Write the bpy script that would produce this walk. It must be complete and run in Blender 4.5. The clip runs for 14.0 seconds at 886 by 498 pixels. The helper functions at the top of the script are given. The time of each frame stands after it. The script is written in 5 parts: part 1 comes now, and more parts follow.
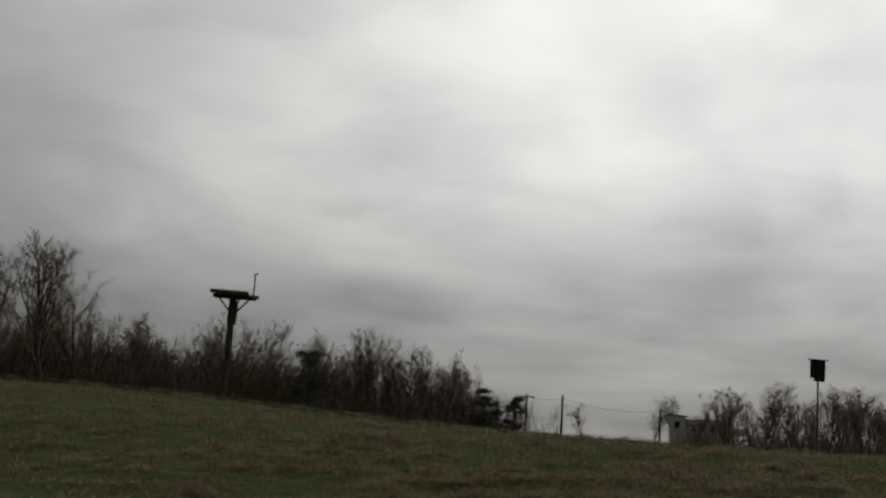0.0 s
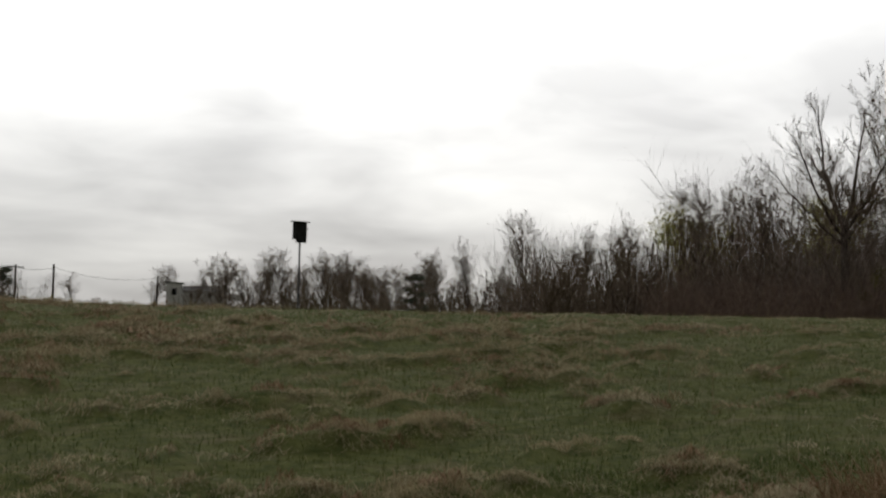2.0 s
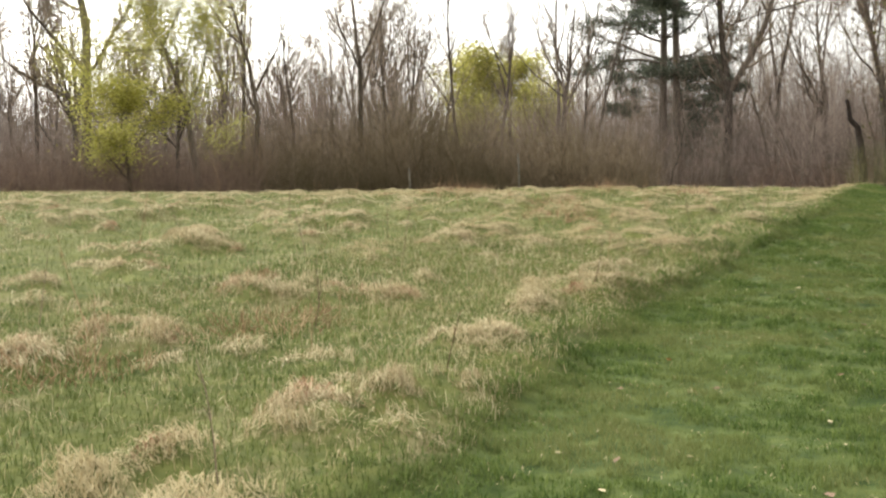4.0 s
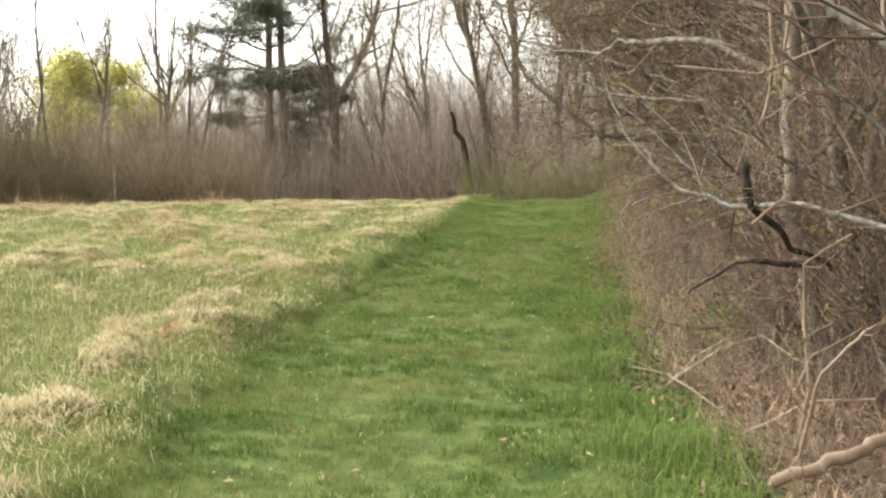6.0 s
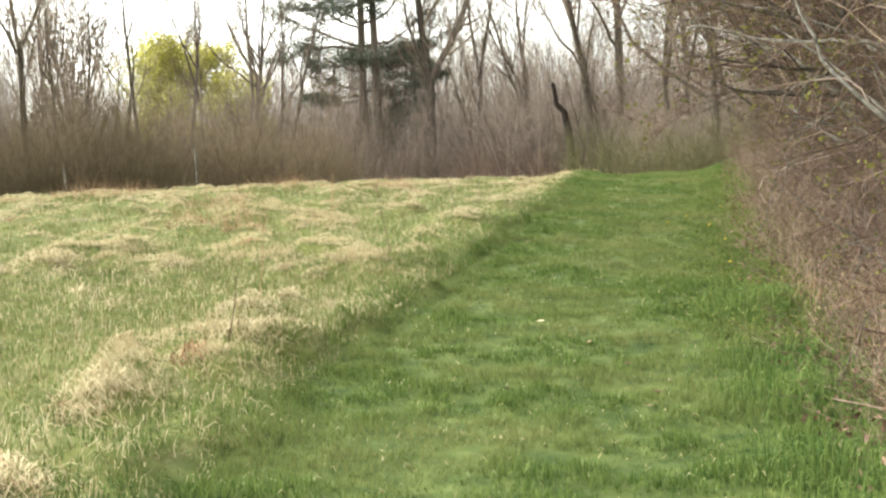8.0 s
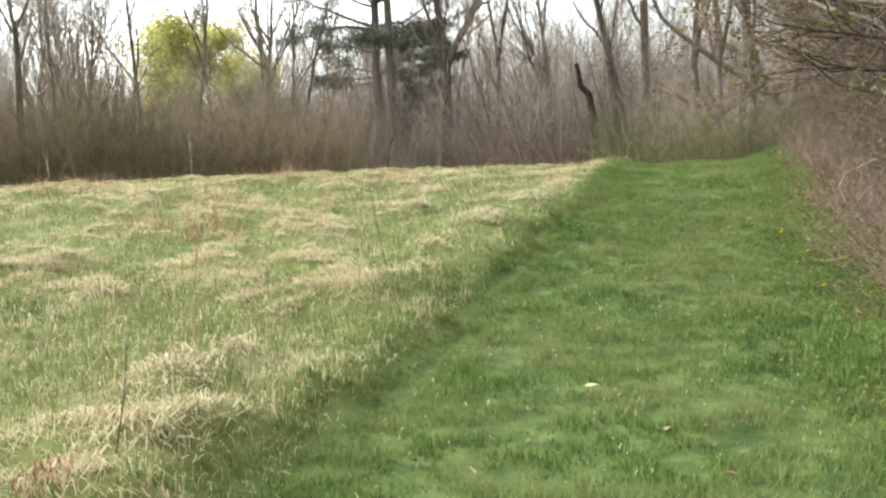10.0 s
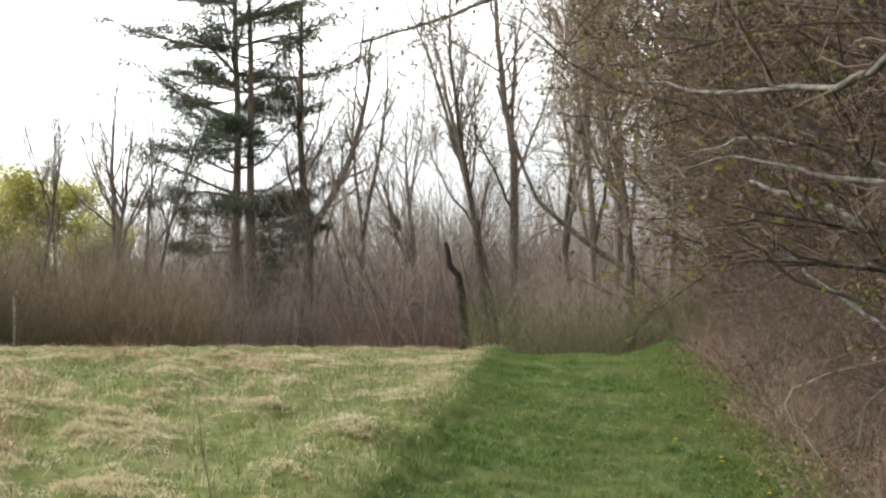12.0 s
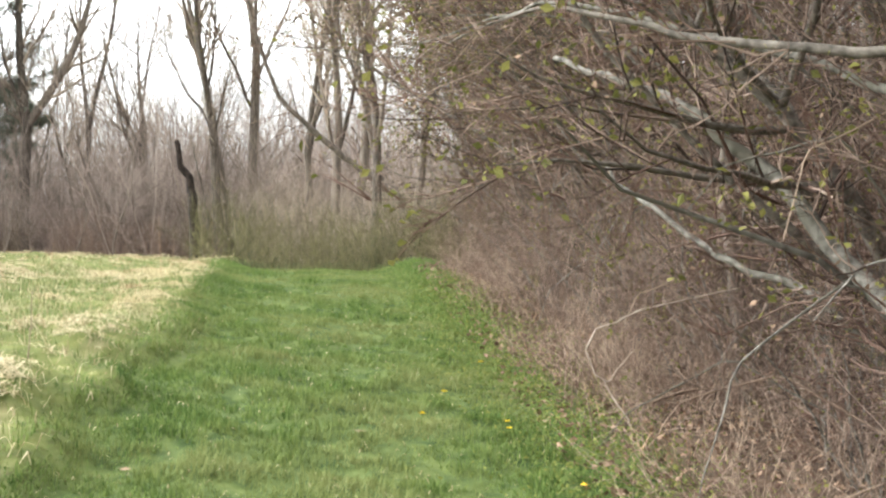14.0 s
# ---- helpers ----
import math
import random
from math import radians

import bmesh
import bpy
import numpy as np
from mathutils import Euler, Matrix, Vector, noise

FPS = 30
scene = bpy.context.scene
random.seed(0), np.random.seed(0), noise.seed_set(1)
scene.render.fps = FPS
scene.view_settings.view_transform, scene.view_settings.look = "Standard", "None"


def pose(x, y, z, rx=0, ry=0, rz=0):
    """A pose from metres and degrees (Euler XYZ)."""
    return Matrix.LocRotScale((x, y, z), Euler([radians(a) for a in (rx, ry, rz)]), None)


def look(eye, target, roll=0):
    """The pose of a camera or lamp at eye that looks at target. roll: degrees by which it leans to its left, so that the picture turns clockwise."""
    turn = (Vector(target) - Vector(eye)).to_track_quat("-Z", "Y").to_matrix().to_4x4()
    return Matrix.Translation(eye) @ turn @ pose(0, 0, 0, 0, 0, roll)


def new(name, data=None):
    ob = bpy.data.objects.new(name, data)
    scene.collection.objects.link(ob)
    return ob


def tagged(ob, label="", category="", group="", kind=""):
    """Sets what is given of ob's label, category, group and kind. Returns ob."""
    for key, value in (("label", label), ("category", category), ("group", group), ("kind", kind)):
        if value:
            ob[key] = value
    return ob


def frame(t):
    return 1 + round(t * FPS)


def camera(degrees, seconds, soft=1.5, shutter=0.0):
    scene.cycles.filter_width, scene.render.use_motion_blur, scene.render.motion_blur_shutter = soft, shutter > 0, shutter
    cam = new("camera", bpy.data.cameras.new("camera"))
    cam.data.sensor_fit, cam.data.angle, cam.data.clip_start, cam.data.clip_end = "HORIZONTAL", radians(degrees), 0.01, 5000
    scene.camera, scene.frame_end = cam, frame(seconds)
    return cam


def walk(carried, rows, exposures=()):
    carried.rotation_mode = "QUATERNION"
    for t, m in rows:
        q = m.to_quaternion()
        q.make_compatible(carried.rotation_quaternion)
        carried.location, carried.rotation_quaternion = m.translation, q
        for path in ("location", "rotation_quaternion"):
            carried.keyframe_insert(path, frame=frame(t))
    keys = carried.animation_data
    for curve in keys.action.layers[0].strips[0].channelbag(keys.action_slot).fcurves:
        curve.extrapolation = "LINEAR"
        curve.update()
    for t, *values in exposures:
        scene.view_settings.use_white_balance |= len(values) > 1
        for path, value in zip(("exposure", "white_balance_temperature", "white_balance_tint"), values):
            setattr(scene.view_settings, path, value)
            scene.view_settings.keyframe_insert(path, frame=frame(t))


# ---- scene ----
cam = camera(38.3, 14.0, soft=2.35)
METRES, EYE, TILT, LEAN, TURN = 16.5, 1.8, 8.4, -2.5, 0.0
ROWS = [
    (0.0, 0.0, 0.0, 0.0, -0.0, 0.0, 0.0),
    (0.5, 0.0041, 0.0023, -0.0006, -6.89, -1.17, -0.14),
    (1.0, 0.0074, 0.0067, -0.0031, -9.35, -2.09, 0.65),
    (1.5, 0.013, 0.006, -0.0082, -12.63, -3.14, -0.08),
    (2.0, 0.0478, 0.0157, -0.0174, -21.97, -5.62, -1.27),
    (2.5, 0.0909, 0.0343, -0.0307, -39.39, -9.45, -2.53),
    (3.0, 0.1152, 0.0562, -0.0413, -49.97, -10.33, -3.71),
    (3.5, 0.1363, 0.0747, -0.0389, -53.38, -9.33, -6.72),
    (4.0, 0.1844, 0.0863, -0.0418, -63.93, -8.56, -5.64),
    (6.5, 0.3407, 0.1295, -0.0521, -81.92, -6.1, -6.93),
    (7.0, 0.3818, 0.1329, -0.0565, -80.96, -6.76, -5.9),
    (7.5, 0.421, 0.1416, -0.0618, -77.89, -6.75, -5.15),
    (10.0, 0.6145, 0.183, -0.0691, -76.32, -8.3, -5.02),
    (10.5, 0.6559, 0.1949, -0.071, -79.36, -6.88, -5.33),
    (11.0, 0.6968, 0.2012, -0.0759, -83.66, -6.21, -6.46),
    (11.5, 0.7354, 0.2104, -0.0704, -83.1, -2.81, -6.3),
    (12.0, 0.7677, 0.2219, -0.0715, -82.56, 0.25, -7.99),
    (12.5, 0.8065, 0.2248, -0.0762, -84.12, -2.42, -8.96),
    (13.0, 0.849, 0.2254, -0.0784, -87.05, -4.71, -7.74),
    (13.5, 0.8904, 0.2306, -0.0764, -90.24, -4.35, -8.01),
    (14.0, 0.9372, 0.2268, -0.0766, -94.25, -1.98, -10.08),
]
EXPOSURES = [(0.0, -2.83, 6500, 10), (0.5, -2.88, 6500, 10), (1.0, -2.83, 6500, 10), (1.6, -2.68, 6500, 10), (2.0, -1.9, 6500, 10), (2.4, -0.21, 6600, 10), (2.8, 0.44, 6600, 9), (4.0, 0.74, 6800, 8), (7.0, 1.38, 6850, 4), (10.0, 1.25, 6250, 2), (11.2, 1.25, 6250, 3), (11.5, 1.15, 6250, 5), (11.8, 0.64, 6300, 7), (12.5, 0.86, 6300, 7), (13.0, 1.34, 6250, 7), (14.0, 1.59, 6250, 7)]
walk(cam, [(t, pose(0, 0, EYE, TILT, LEAN, TURN) @ pose(METRES * x, METRES * y, METRES * z, 90 + pitch, roll, yaw)) for t, x, y, z, yaw, pitch, roll in ROWS], EXPOSURES)

# ---- light: a bright overcast sky and a broad veiled sun ----
SUN_AZ, SUN_EL = radians(24), radians(26)        # azimuth from north (+y) towards east (+x)


def build_world():
    w = bpy.data.worlds.new("overcast_sky")
    scene.world = w
    w.use_nodes = True
    nt = w.node_tree
    nt.nodes.clear()
    N, L = nt.nodes.new, nt.links.new
    out, bg, add, bg2 = N("ShaderNodeOutputWorld"), N("ShaderNodeBackground"), N("ShaderNodeAddShader"), N("ShaderNodeBackground")
    sky = N("ShaderNodeTexSky")
    sky.sky_type, sky.sun_disc, sky.sun_elevation, sky.sun_rotation = "NISHITA", False, SUN_EL, SUN_AZ
    L(sky.outputs[0], bg.inputs[0])
    bg.inputs[1].default_value = 0.006
    tc, sep, zz = N("ShaderNodeTexCoord"), N("ShaderNodeSeparateXYZ"), N("ShaderNodeMath")
    L(tc.outputs["Generated"], sep.inputs[0])
    zz.operation = "MAXIMUM"
    L(sep.outputs[2], zz.inputs[0])
    zz.inputs[1].default_value = 0.0
    lift = N("ShaderNodeMath")
    lift.operation = "ADD"
    L(zz.outputs[0], lift.inputs[0])
    lift.inputs[1].default_value = 0.22
    dx, dy = N("ShaderNodeMath"), N("ShaderNodeMath")
    for d, i in ((dx, 0), (dy, 1)):
        d.operation = "DIVIDE"
        L(sep.outputs[i], d.inputs[0])
        L(lift.outputs[0], d.inputs[1])
    com = N("ShaderNodeCombineXYZ")
    L(dx.outputs[0], com.inputs[0])
    L(dy.outputs[0], com.inputs[1])
    n1, n2 = N("ShaderNodeTexNoise"), N("ShaderNodeTexNoise")
    for n, s, d in ((n1, 0.75, 4), (n2, 2.6, 4)):
        n.inputs["Scale"].default_value, n.inputs["Detail"].default_value = s, d
        n.inputs["Roughness"].default_value, n.inputs["Distortion"].default_value = 0.5, 0.4
        L(com.outputs[0], n.inputs["Vector"])
    mixn = N("ShaderNodeMix")
    mixn.inputs[0].default_value = 0.25
    L(n1.outputs[0], mixn.inputs[2])
    L(n2.outputs[0], mixn.inputs[3])
    ramp = N("ShaderNodeValToRGB")
    ramp.color_ramp.elements[0].position, ramp.color_ramp.elements[0].color = 0.36, (0.44, 0.44, 0.437, 1)
    ramp.color_ramp.elements[1].position, ramp.color_ramp.elements[1].color = 0.66, (0.96, 0.955, 0.92, 1)
    e = ramp.color_ramp.elements.new(0.5)
    e.color = (0.665, 0.663, 0.65, 1)
    L(mixn.outputs[0], ramp.inputs[0])
    # the veiled sun brightens the cloud round it
    dot, glow, gmul = N("ShaderNodeVectorMath"), N("ShaderNodeMath"), N("ShaderNodeVectorMath")
    dot.operation = "DOT_PRODUCT"
    L(tc.outputs["Generated"], dot.inputs[0])
    dot.inputs[1].default_value = (math.sin(SUN_AZ) * math.cos(SUN_EL), math.cos(SUN_AZ) * math.cos(SUN_EL), math.sin(SUN_EL))
    pos = N("ShaderNodeMath")
    pos.operation = "MAXIMUM"
    L(dot.outputs["Value"], pos.inputs[0])
    pos.inputs[1].default_value = 0.0
    glow.operation = "POWER"
    L(pos.outputs[0], glow.inputs[0])
    glow.inputs[1].default_value = 3.0
    gain = N("ShaderNodeMath")
    gain.operation = "MULTIPLY_ADD"
    L(glow.outputs[0], gain.inputs[0])
    gain.inputs[1].default_value, gain.inputs[2].default_value = 8.3, 0.95
    gmul.operation = "SCALE"
    L(ramp.outputs[0], gmul.inputs[0])
    L(gain.outputs[0], gmul.inputs["Scale"])
    # an overcast sky is darker towards the horizon
    hz, hs = N("ShaderNodeMapRange"), N("ShaderNodeVectorMath")
    hz.interpolation_type = "SMOOTHSTEP"
    hz.inputs[1].default_value, hz.inputs[2].default_value, hz.inputs[3].default_value, hz.inputs[4].default_value = 0.02, 0.24, 0.46, 1.0
    L(sep.outputs[2], hz.inputs[0])
    hs.operation = "SCALE"
    L(gmul.outputs[0], hs.inputs[0])
    L(hz.outputs[0], hs.inputs["Scale"])
    L(hs.outputs[0], bg2.inputs[0])
    bg2.inputs[1].default_value = 1.0
    L(bg.outputs[0], add.inputs[0])
    L(bg2.outputs[0], add.inputs[1])
    L(add.outputs[0], out.inputs[0])


build_world()
sun = new("sun", bpy.data.lights.new("sun", "SUN"))
sun.data.energy, sun.data.angle, sun.data.color = 0.5, radians(25), (1.0, 0.97, 0.92)
sun.matrix_world = look((0, 0, 60), (-60 * math.sin(SUN_AZ) / math.tan(SUN_EL), -60 * math.cos(SUN_AZ) / math.tan(SUN_EL), 0))
tagged(sun, kind="structure")


# ---- materials ----
def material(name, dark, light, scale=6.0, rough=0.9, bump=0.3, island=0.0, objvar=0.0, stretch=(1, 1, 1), big=None, bigscale=0.25, trans=0.0):
    """A rough two-scale noise material: grain between dark and light, a slow drift to big, and shifts per island and per object."""
    m = bpy.data.materials.new(name)
    m.use_nodes = True
    nt = m.node_tree
    N, L = nt.nodes.new, nt.links.new
    b = nt.nodes["Principled BSDF"]
    b.inputs["Roughness"].default_value = rough
    b.inputs["Specular IOR Level"].default_value = 0.2
    tc, mp, n1 = N("ShaderNodeTexCoord"), N("ShaderNodeMapping"), N("ShaderNodeTexNoise")
    mp.inputs["Scale"].default_value = stretch
    L(tc.outputs["Object"], mp.inputs[0])
    L(mp.outputs[0], n1.inputs["Vector"])
    n1.inputs["Scale"].default_value, n1.inputs["Detail"].default_value = scale, 4
    mix = N("ShaderNodeMix")
    mix.data_type = "RGBA"
    mix.inputs[6].default_value, mix.inputs[7].default_value = (*dark, 1), (*light, 1)
    fac = n1.outputs[0]
    geo, obi = N("ShaderNodeNewGeometry"), N("ShaderNodeObjectInfo")
    for src, amount in ((geo.outputs["Random Per Island"], island), (obi.outputs["Random"], objvar)):
        if amount:
            ma = N("ShaderNodeMath")
            ma.operation = "MULTIPLY_ADD"
            ma.inputs[1].default_value = amount
            L(src, ma.inputs[0])
            sub = N("ShaderNodeMath")
            sub.operation = "SUBTRACT"
            L(fac, sub.inputs[0])
            sub.inputs[1].default_value = amount / 2
            L(sub.outputs[0], ma.inputs[2])
            fac = ma.outputs[0]
    ramp = N("ShaderNodeMapRange")
    ramp.inputs[1].default_value, ramp.inputs[2].default_value = 0.3, 0.7
    L(fac, ramp.inputs[0])
    L(ramp.outputs[0], mix.inputs[0])
    col = mix.outputs[2]
    if big:
        n2, mix2, mr = N("ShaderNodeTexNoise"), N("ShaderNodeMix"), N("ShaderNodeMapRange")
        n2.inputs["Scale"].default_value, n2.inputs["Detail"].default_value = bigscale, 3
        L(tc.outputs["Object"], n2.inputs["Vector"])
        mr.inputs[1].default_value, mr.inputs[2].default_value = 0.42, 0.62
        L(n2.outputs[0], mr.inputs[0])
        mix2.data_type = "RGBA"
        L(mr.outputs[0], mix2.inputs[0])
        L(col, mix2.inputs[6])
        mix2.inputs[7].default_value = (*big, 1)
        col = mix2.outputs[2]
    L(col, b.inputs["Base Color"])
    if bump:
        bp = N("ShaderNodeBump")
        bp.inputs["Strength"].default_value, bp.inputs["Distance"].default_value = bump, 0.02
        L(n1.outputs[0], bp.inputs["Height"])
        L(bp.outputs[0], b.inputs["Normal"])
    if trans:
        t, ms = N("ShaderNodeBsdfTranslucent"), N("ShaderNodeMixShader")
        L(col, t.inputs[0])
        ms.inputs[0].default_value = trans
        L(b.outputs[0], ms.inputs[1])
        L(t.outputs[0], ms.inputs[2])
        L(ms.outputs[0], nt.nodes["Material Output"].inputs[0])
    return m


M_BARK = material("grey_bark", (0.065, 0.054, 0.045), (0.22, 0.18, 0.15), 5, bump=0.8, objvar=0.35, stretch=(3, 3, 0.6))
# Base colour raised to include the atmospheric paling of the far trees.
M_TWIG = material("grey_brown_twig", (0.134, 0.105, 0.0805), (0.389, 0.316, 0.249), 2, bump=0, island=0.6, objvar=0.3)
# Darker than the other grey bark, so overhead boughs carry their backlit shade in colour.
M_BOUGH = material("grey_brown_bough_bark", (0.046, 0.039, 0.032), (0.21, 0.182, 0.155), 14, bump=0.9)
M_DARKBARK = material("dark_bark", (0.028, 0.021, 0.017), (0.095, 0.072, 0.058), 5, bump=0.8, stretch=(3, 3, 0.6))
M_PALEBARK = material("pale_lichened_bark", (0.0351, 0.0312, 0.0265), (0.281, 0.257, 0.226), 16, bump=0.9, big=(0.0936, 0.0858, 0.0663), bigscale=1.5)
# Twig tones, with the dark end lowered to paint in the hedge's shaded gaps.
M_HEDGETWIG = material("hedge_twig", (0.034, 0.0235, 0.019), (0.29, 0.212, 0.17), 2.5, bump=0, island=0.9, objvar=0.2, big=(0.105, 0.06, 0.044), bigscale=0.8)
M_BRAMBLE = material("dry_bramble_stem", (0.0924, 0.0561, 0.0396), (0.277, 0.205, 0.152), 2.5, bump=0, island=0.9)
M_BRUSH = material("brown_brush", (0.0978, 0.0759, 0.0598), (0.31, 0.241, 0.19), 0.5, bump=0, island=0.8, big=(0.127, 0.0978, 0.0575), bigscale=0.12)
# Paler than the near brush: the haze of distance is put into this colour.
M_FARWOOD = material("haze_paled_far_wood", (0.135, 0.106, 0.09), (0.36, 0.288, 0.243), 0.3, bump=0, island=0.8)
M_THICKET = material("olive_brown_thicket", (0.10, 0.074, 0.048), (0.28, 0.21, 0.14), 0.5, bump=0, island=0.8, big=(0.13, 0.105, 0.055), bigscale=0.2)
M_BUDBRUSH = material("budding_olive_brush", (0.045, 0.042, 0.019), (0.14, 0.125, 0.055), 0.8, bump=0, island=0.9)
M_RUSSET = material("russet_brush", (0.11, 0.074, 0.058), (0.27, 0.19, 0.145), 0.8, bump=0, island=0.8)
M_DRIFT = material("bleached_dead_wood", (0.26, 0.2, 0.16), (0.5, 0.42, 0.35), 8, bump=0.3)
M_STALK = material("bright_dead_stalk", (0.27, 0.16, 0.085), (0.56, 0.40, 0.26), 1.2, bump=0, island=0.9)
M_CHARRED = material("blackened_bark", (0.012, 0.009, 0.008), (0.05, 0.036, 0.03), 9, bump=0.9)
M_NEEDLE = material("pine_needles", (0.09, 0.105, 0.08), (0.22, 0.245, 0.185), 1.2, bump=0, island=0.8)
M_NEWLEAF = material("new_yellow_green_leaf", (0.32, 0.31, 0.075), (0.60, 0.57, 0.19), 1.2, bump=0, island=0.9, trans=0.7)
M_BUD = material("opening_bud_leaf", (0.0825, 0.0825, 0.0225), (0.203, 0.188, 0.0562), 1.2, bump=0, island=0.9, trans=0.35)
M_DEADLEAF = material("dead_leaf", (0.112, 0.068, 0.048), (0.288, 0.192, 0.132), 3, bump=0, island=0.9)
M_GREEN = material("green_grass_blade", (0.05, 0.082, 0.019), (0.135, 0.17, 0.048), 0.9, bump=0, island=0.9, trans=0.25, big=(0.135, 0.155, 0.046), bigscale=0.4)
M_LAWN = material("mown_grass_blade", (0.0665, 0.112, 0.0252), (0.168, 0.22, 0.0595), 0.9, bump=0, island=0.8, trans=0.25, big=(0.189, 0.21, 0.077), bigscale=0.9)
M_VERGE = material("lush_verge_blade", (0.062, 0.11, 0.026), (0.165, 0.225, 0.06), 0.9, bump=0, island=0.8, trans=0.3)
M_STRAW = material("dry_straw_blade", (0.31, 0.25, 0.142), (0.61, 0.525, 0.35), 0.7, bump=0, island=0.9, trans=0.2, big=(0.45, 0.375, 0.22), bigscale=0.3)
M_TAN = material("pinkish_dead_stalk", (0.22, 0.125, 0.07), (0.46, 0.31, 0.195), 1.2, bump=0, island=0.9)
M_RUSTLEAF = material("rusty_dead_leaf", (0.32, 0.12, 0.05), (0.55, 0.26, 0.12), 12, bump=0)
M_WEED = material("yellow_green_weed", (0.091, 0.119, 0.0245), (0.21, 0.224, 0.063), 2, bump=0, island=0.9, trans=0.3)
M_OLDWOOD = material("weathered_grey_timber", (0.05, 0.045, 0.04), (0.16, 0.145, 0.125), 8, bump=0.6, stretch=(2, 2, 0.3))
M_DARKWOOD = material("dark_stained_board", (0.018, 0.018, 0.02), (0.05, 0.05, 0.052), 8, bump=0.4)
M_STEEL = material("galvanised_steel", (0.10, 0.10, 0.105), (0.20, 0.20, 0.21), 10, rough=0.5, bump=0.1)
M_WHITEWOOD = material("weathered_white_paint", (0.76, 0.76, 0.74), (0.88, 0.87, 0.85), 3, bump=0.3, stretch=(1, 1, 0.3))
M_GREYPOST = material("bleached_grey_post", (0.24, 0.235, 0.22), (0.48, 0.47, 0.44), 6, bump=0.4, stretch=(2, 2, 0.3))
M_SLATE = material("grey_shingle", (0.10, 0.10, 0.10), (0.25, 0.25, 0.25), 4, bump=0.4)
M_GLASS = material("dark_window_glass", (0.01, 0.012, 0.015), (0.03, 0.033, 0.04), 1, rough=0.1, bump=0)
M_YELLOW = material("dandelion_yellow", (0.70, 0.50, 0.02), (0.85, 0.66, 0.05), 20, bump=0)


def ground_material():
    m = bpy.data.materials.new("meadow_ground")
    m.use_nodes = True
    nt = m.node_tree
    N, L = nt.nodes.new, nt.links.new
    b = nt.nodes["Principled BSDF"]
    b.inputs["Roughness"].default_value = 1.0
    b.inputs["Specular IOR Level"].default_value = 0.1
    tc = N("ShaderNodeTexCoord")

    def noise_mix(a, c, scale, lo, hi, detail=5, stretch=(1, 1, 1)):
        n, mr, mx, mp = N("ShaderNodeTexNoise"), N("ShaderNodeMapRange"), N("ShaderNodeMix"), N("ShaderNodeMapping")
        mp.inputs["Scale"].default_value = stretch
        L(tc.outputs["Object"], mp.inputs[0])
        L(mp.outputs[0], n.inputs["Vector"])
        n.inputs["Scale"].default_value, n.inputs["Detail"].default_value = scale, detail
        mr.inputs[1].default_value, mr.inputs[2].default_value = lo, hi
        L(n.outputs[0], mr.inputs[0])
        mx.data_type = "RGBA"
        L(mr.outputs[0], mx.inputs[0])
        for k, v in ((6, a), (7, c)):
            if isinstance(v, tuple):
                mx.inputs[k].default_value = (*v, 1)
            else:
                L(v, mx.inputs[k])
        return mx.outputs[2], n.outputs[0]

    straw, h = noise_mix((0.155, 0.125, 0.066), (0.295, 0.245, 0.147), 9, 0.3, 0.7)
    green, _ = noise_mix((0.062, 0.076, 0.02), (0.14, 0.147, 0.046), 7, 0.3, 0.7)
    meadow, _ = noise_mix(green, straw, 1.9, 0.54, 0.80, 6, (0.6, 1.3, 1))
    lawn, _ = noise_mix((0.035, 0.058, 0.016), (0.10, 0.125, 0.037), 6, 0.32, 0.68)
    at, mx = N("ShaderNodeAttribute"), N("ShaderNodeMix")
    at.attribute_name = "mown"
    mx.data_type = "RGBA"
    L(at.outputs["Fac"], mx.inputs[0])
    L(meadow, mx.inputs[6])
    L(lawn, mx.inputs[7])
    at2, mx2 = N("ShaderNodeAttribute"), N("ShaderNodeMix")
    at2.attribute_name = "litter"
    litter, _ = noise_mix((0.04, 0.028, 0.02), (0.13, 0.088, 0.06), 6, 0.3, 0.7)
    mx2.data_type = "RGBA"
    L(at2.outputs["Fac"], mx2.inputs[0])
    L(mx.outputs[2], mx2.inputs[6])
    L(litter, mx2.inputs[7])
    L(mx2.outputs[2], b.inputs["Base Color"])
    bp = N("ShaderNodeBump")
    bp.inputs["Strength"].default_value, bp.inputs["Distance"].default_value = 0.7, 0.05
    L(h, bp.inputs["Height"])
    L(bp.outputs[0], b.inputs["Normal"])
    return m


# ---- numeric helpers ----
RNG = np.random.default_rng(7)
LAT = np.random.default_rng(3).random((256, 256))


def vnoise(x, y):
    """Smooth value noise, 0 to 1, one cell a unit."""
    xi, yi = np.floor(x).astype(int), np.floor(y).astype(int)
    fx, fy = x - xi, y - yi
    fx, fy = fx * fx * (3 - 2 * fx), fy * fy * (3 - 2 * fy)
    g = lambda a, b: LAT[a % 256, b % 256]
    return (g(xi, yi) * (1 - fx) + g(xi + 1, yi) * fx) * (1 - fy) + (g(xi, yi + 1) * (1 - fx) + g(xi + 1, yi + 1) * fx) * fy


def path_left(x):
    return 5.2 - 0.0105 * np.clip(18 - x, 0, 40) ** 2 + 0.0025 * np.clip(x - 21, 0, 16) ** 2


def path_width(x):
    return 2.95 - 0.024 * np.clip(x - 8, 0, 26) + 0.0025 * np.clip(x - 21, 0, 16) ** 2


def path_right(x):
    return path_left(x) - path_width(x)


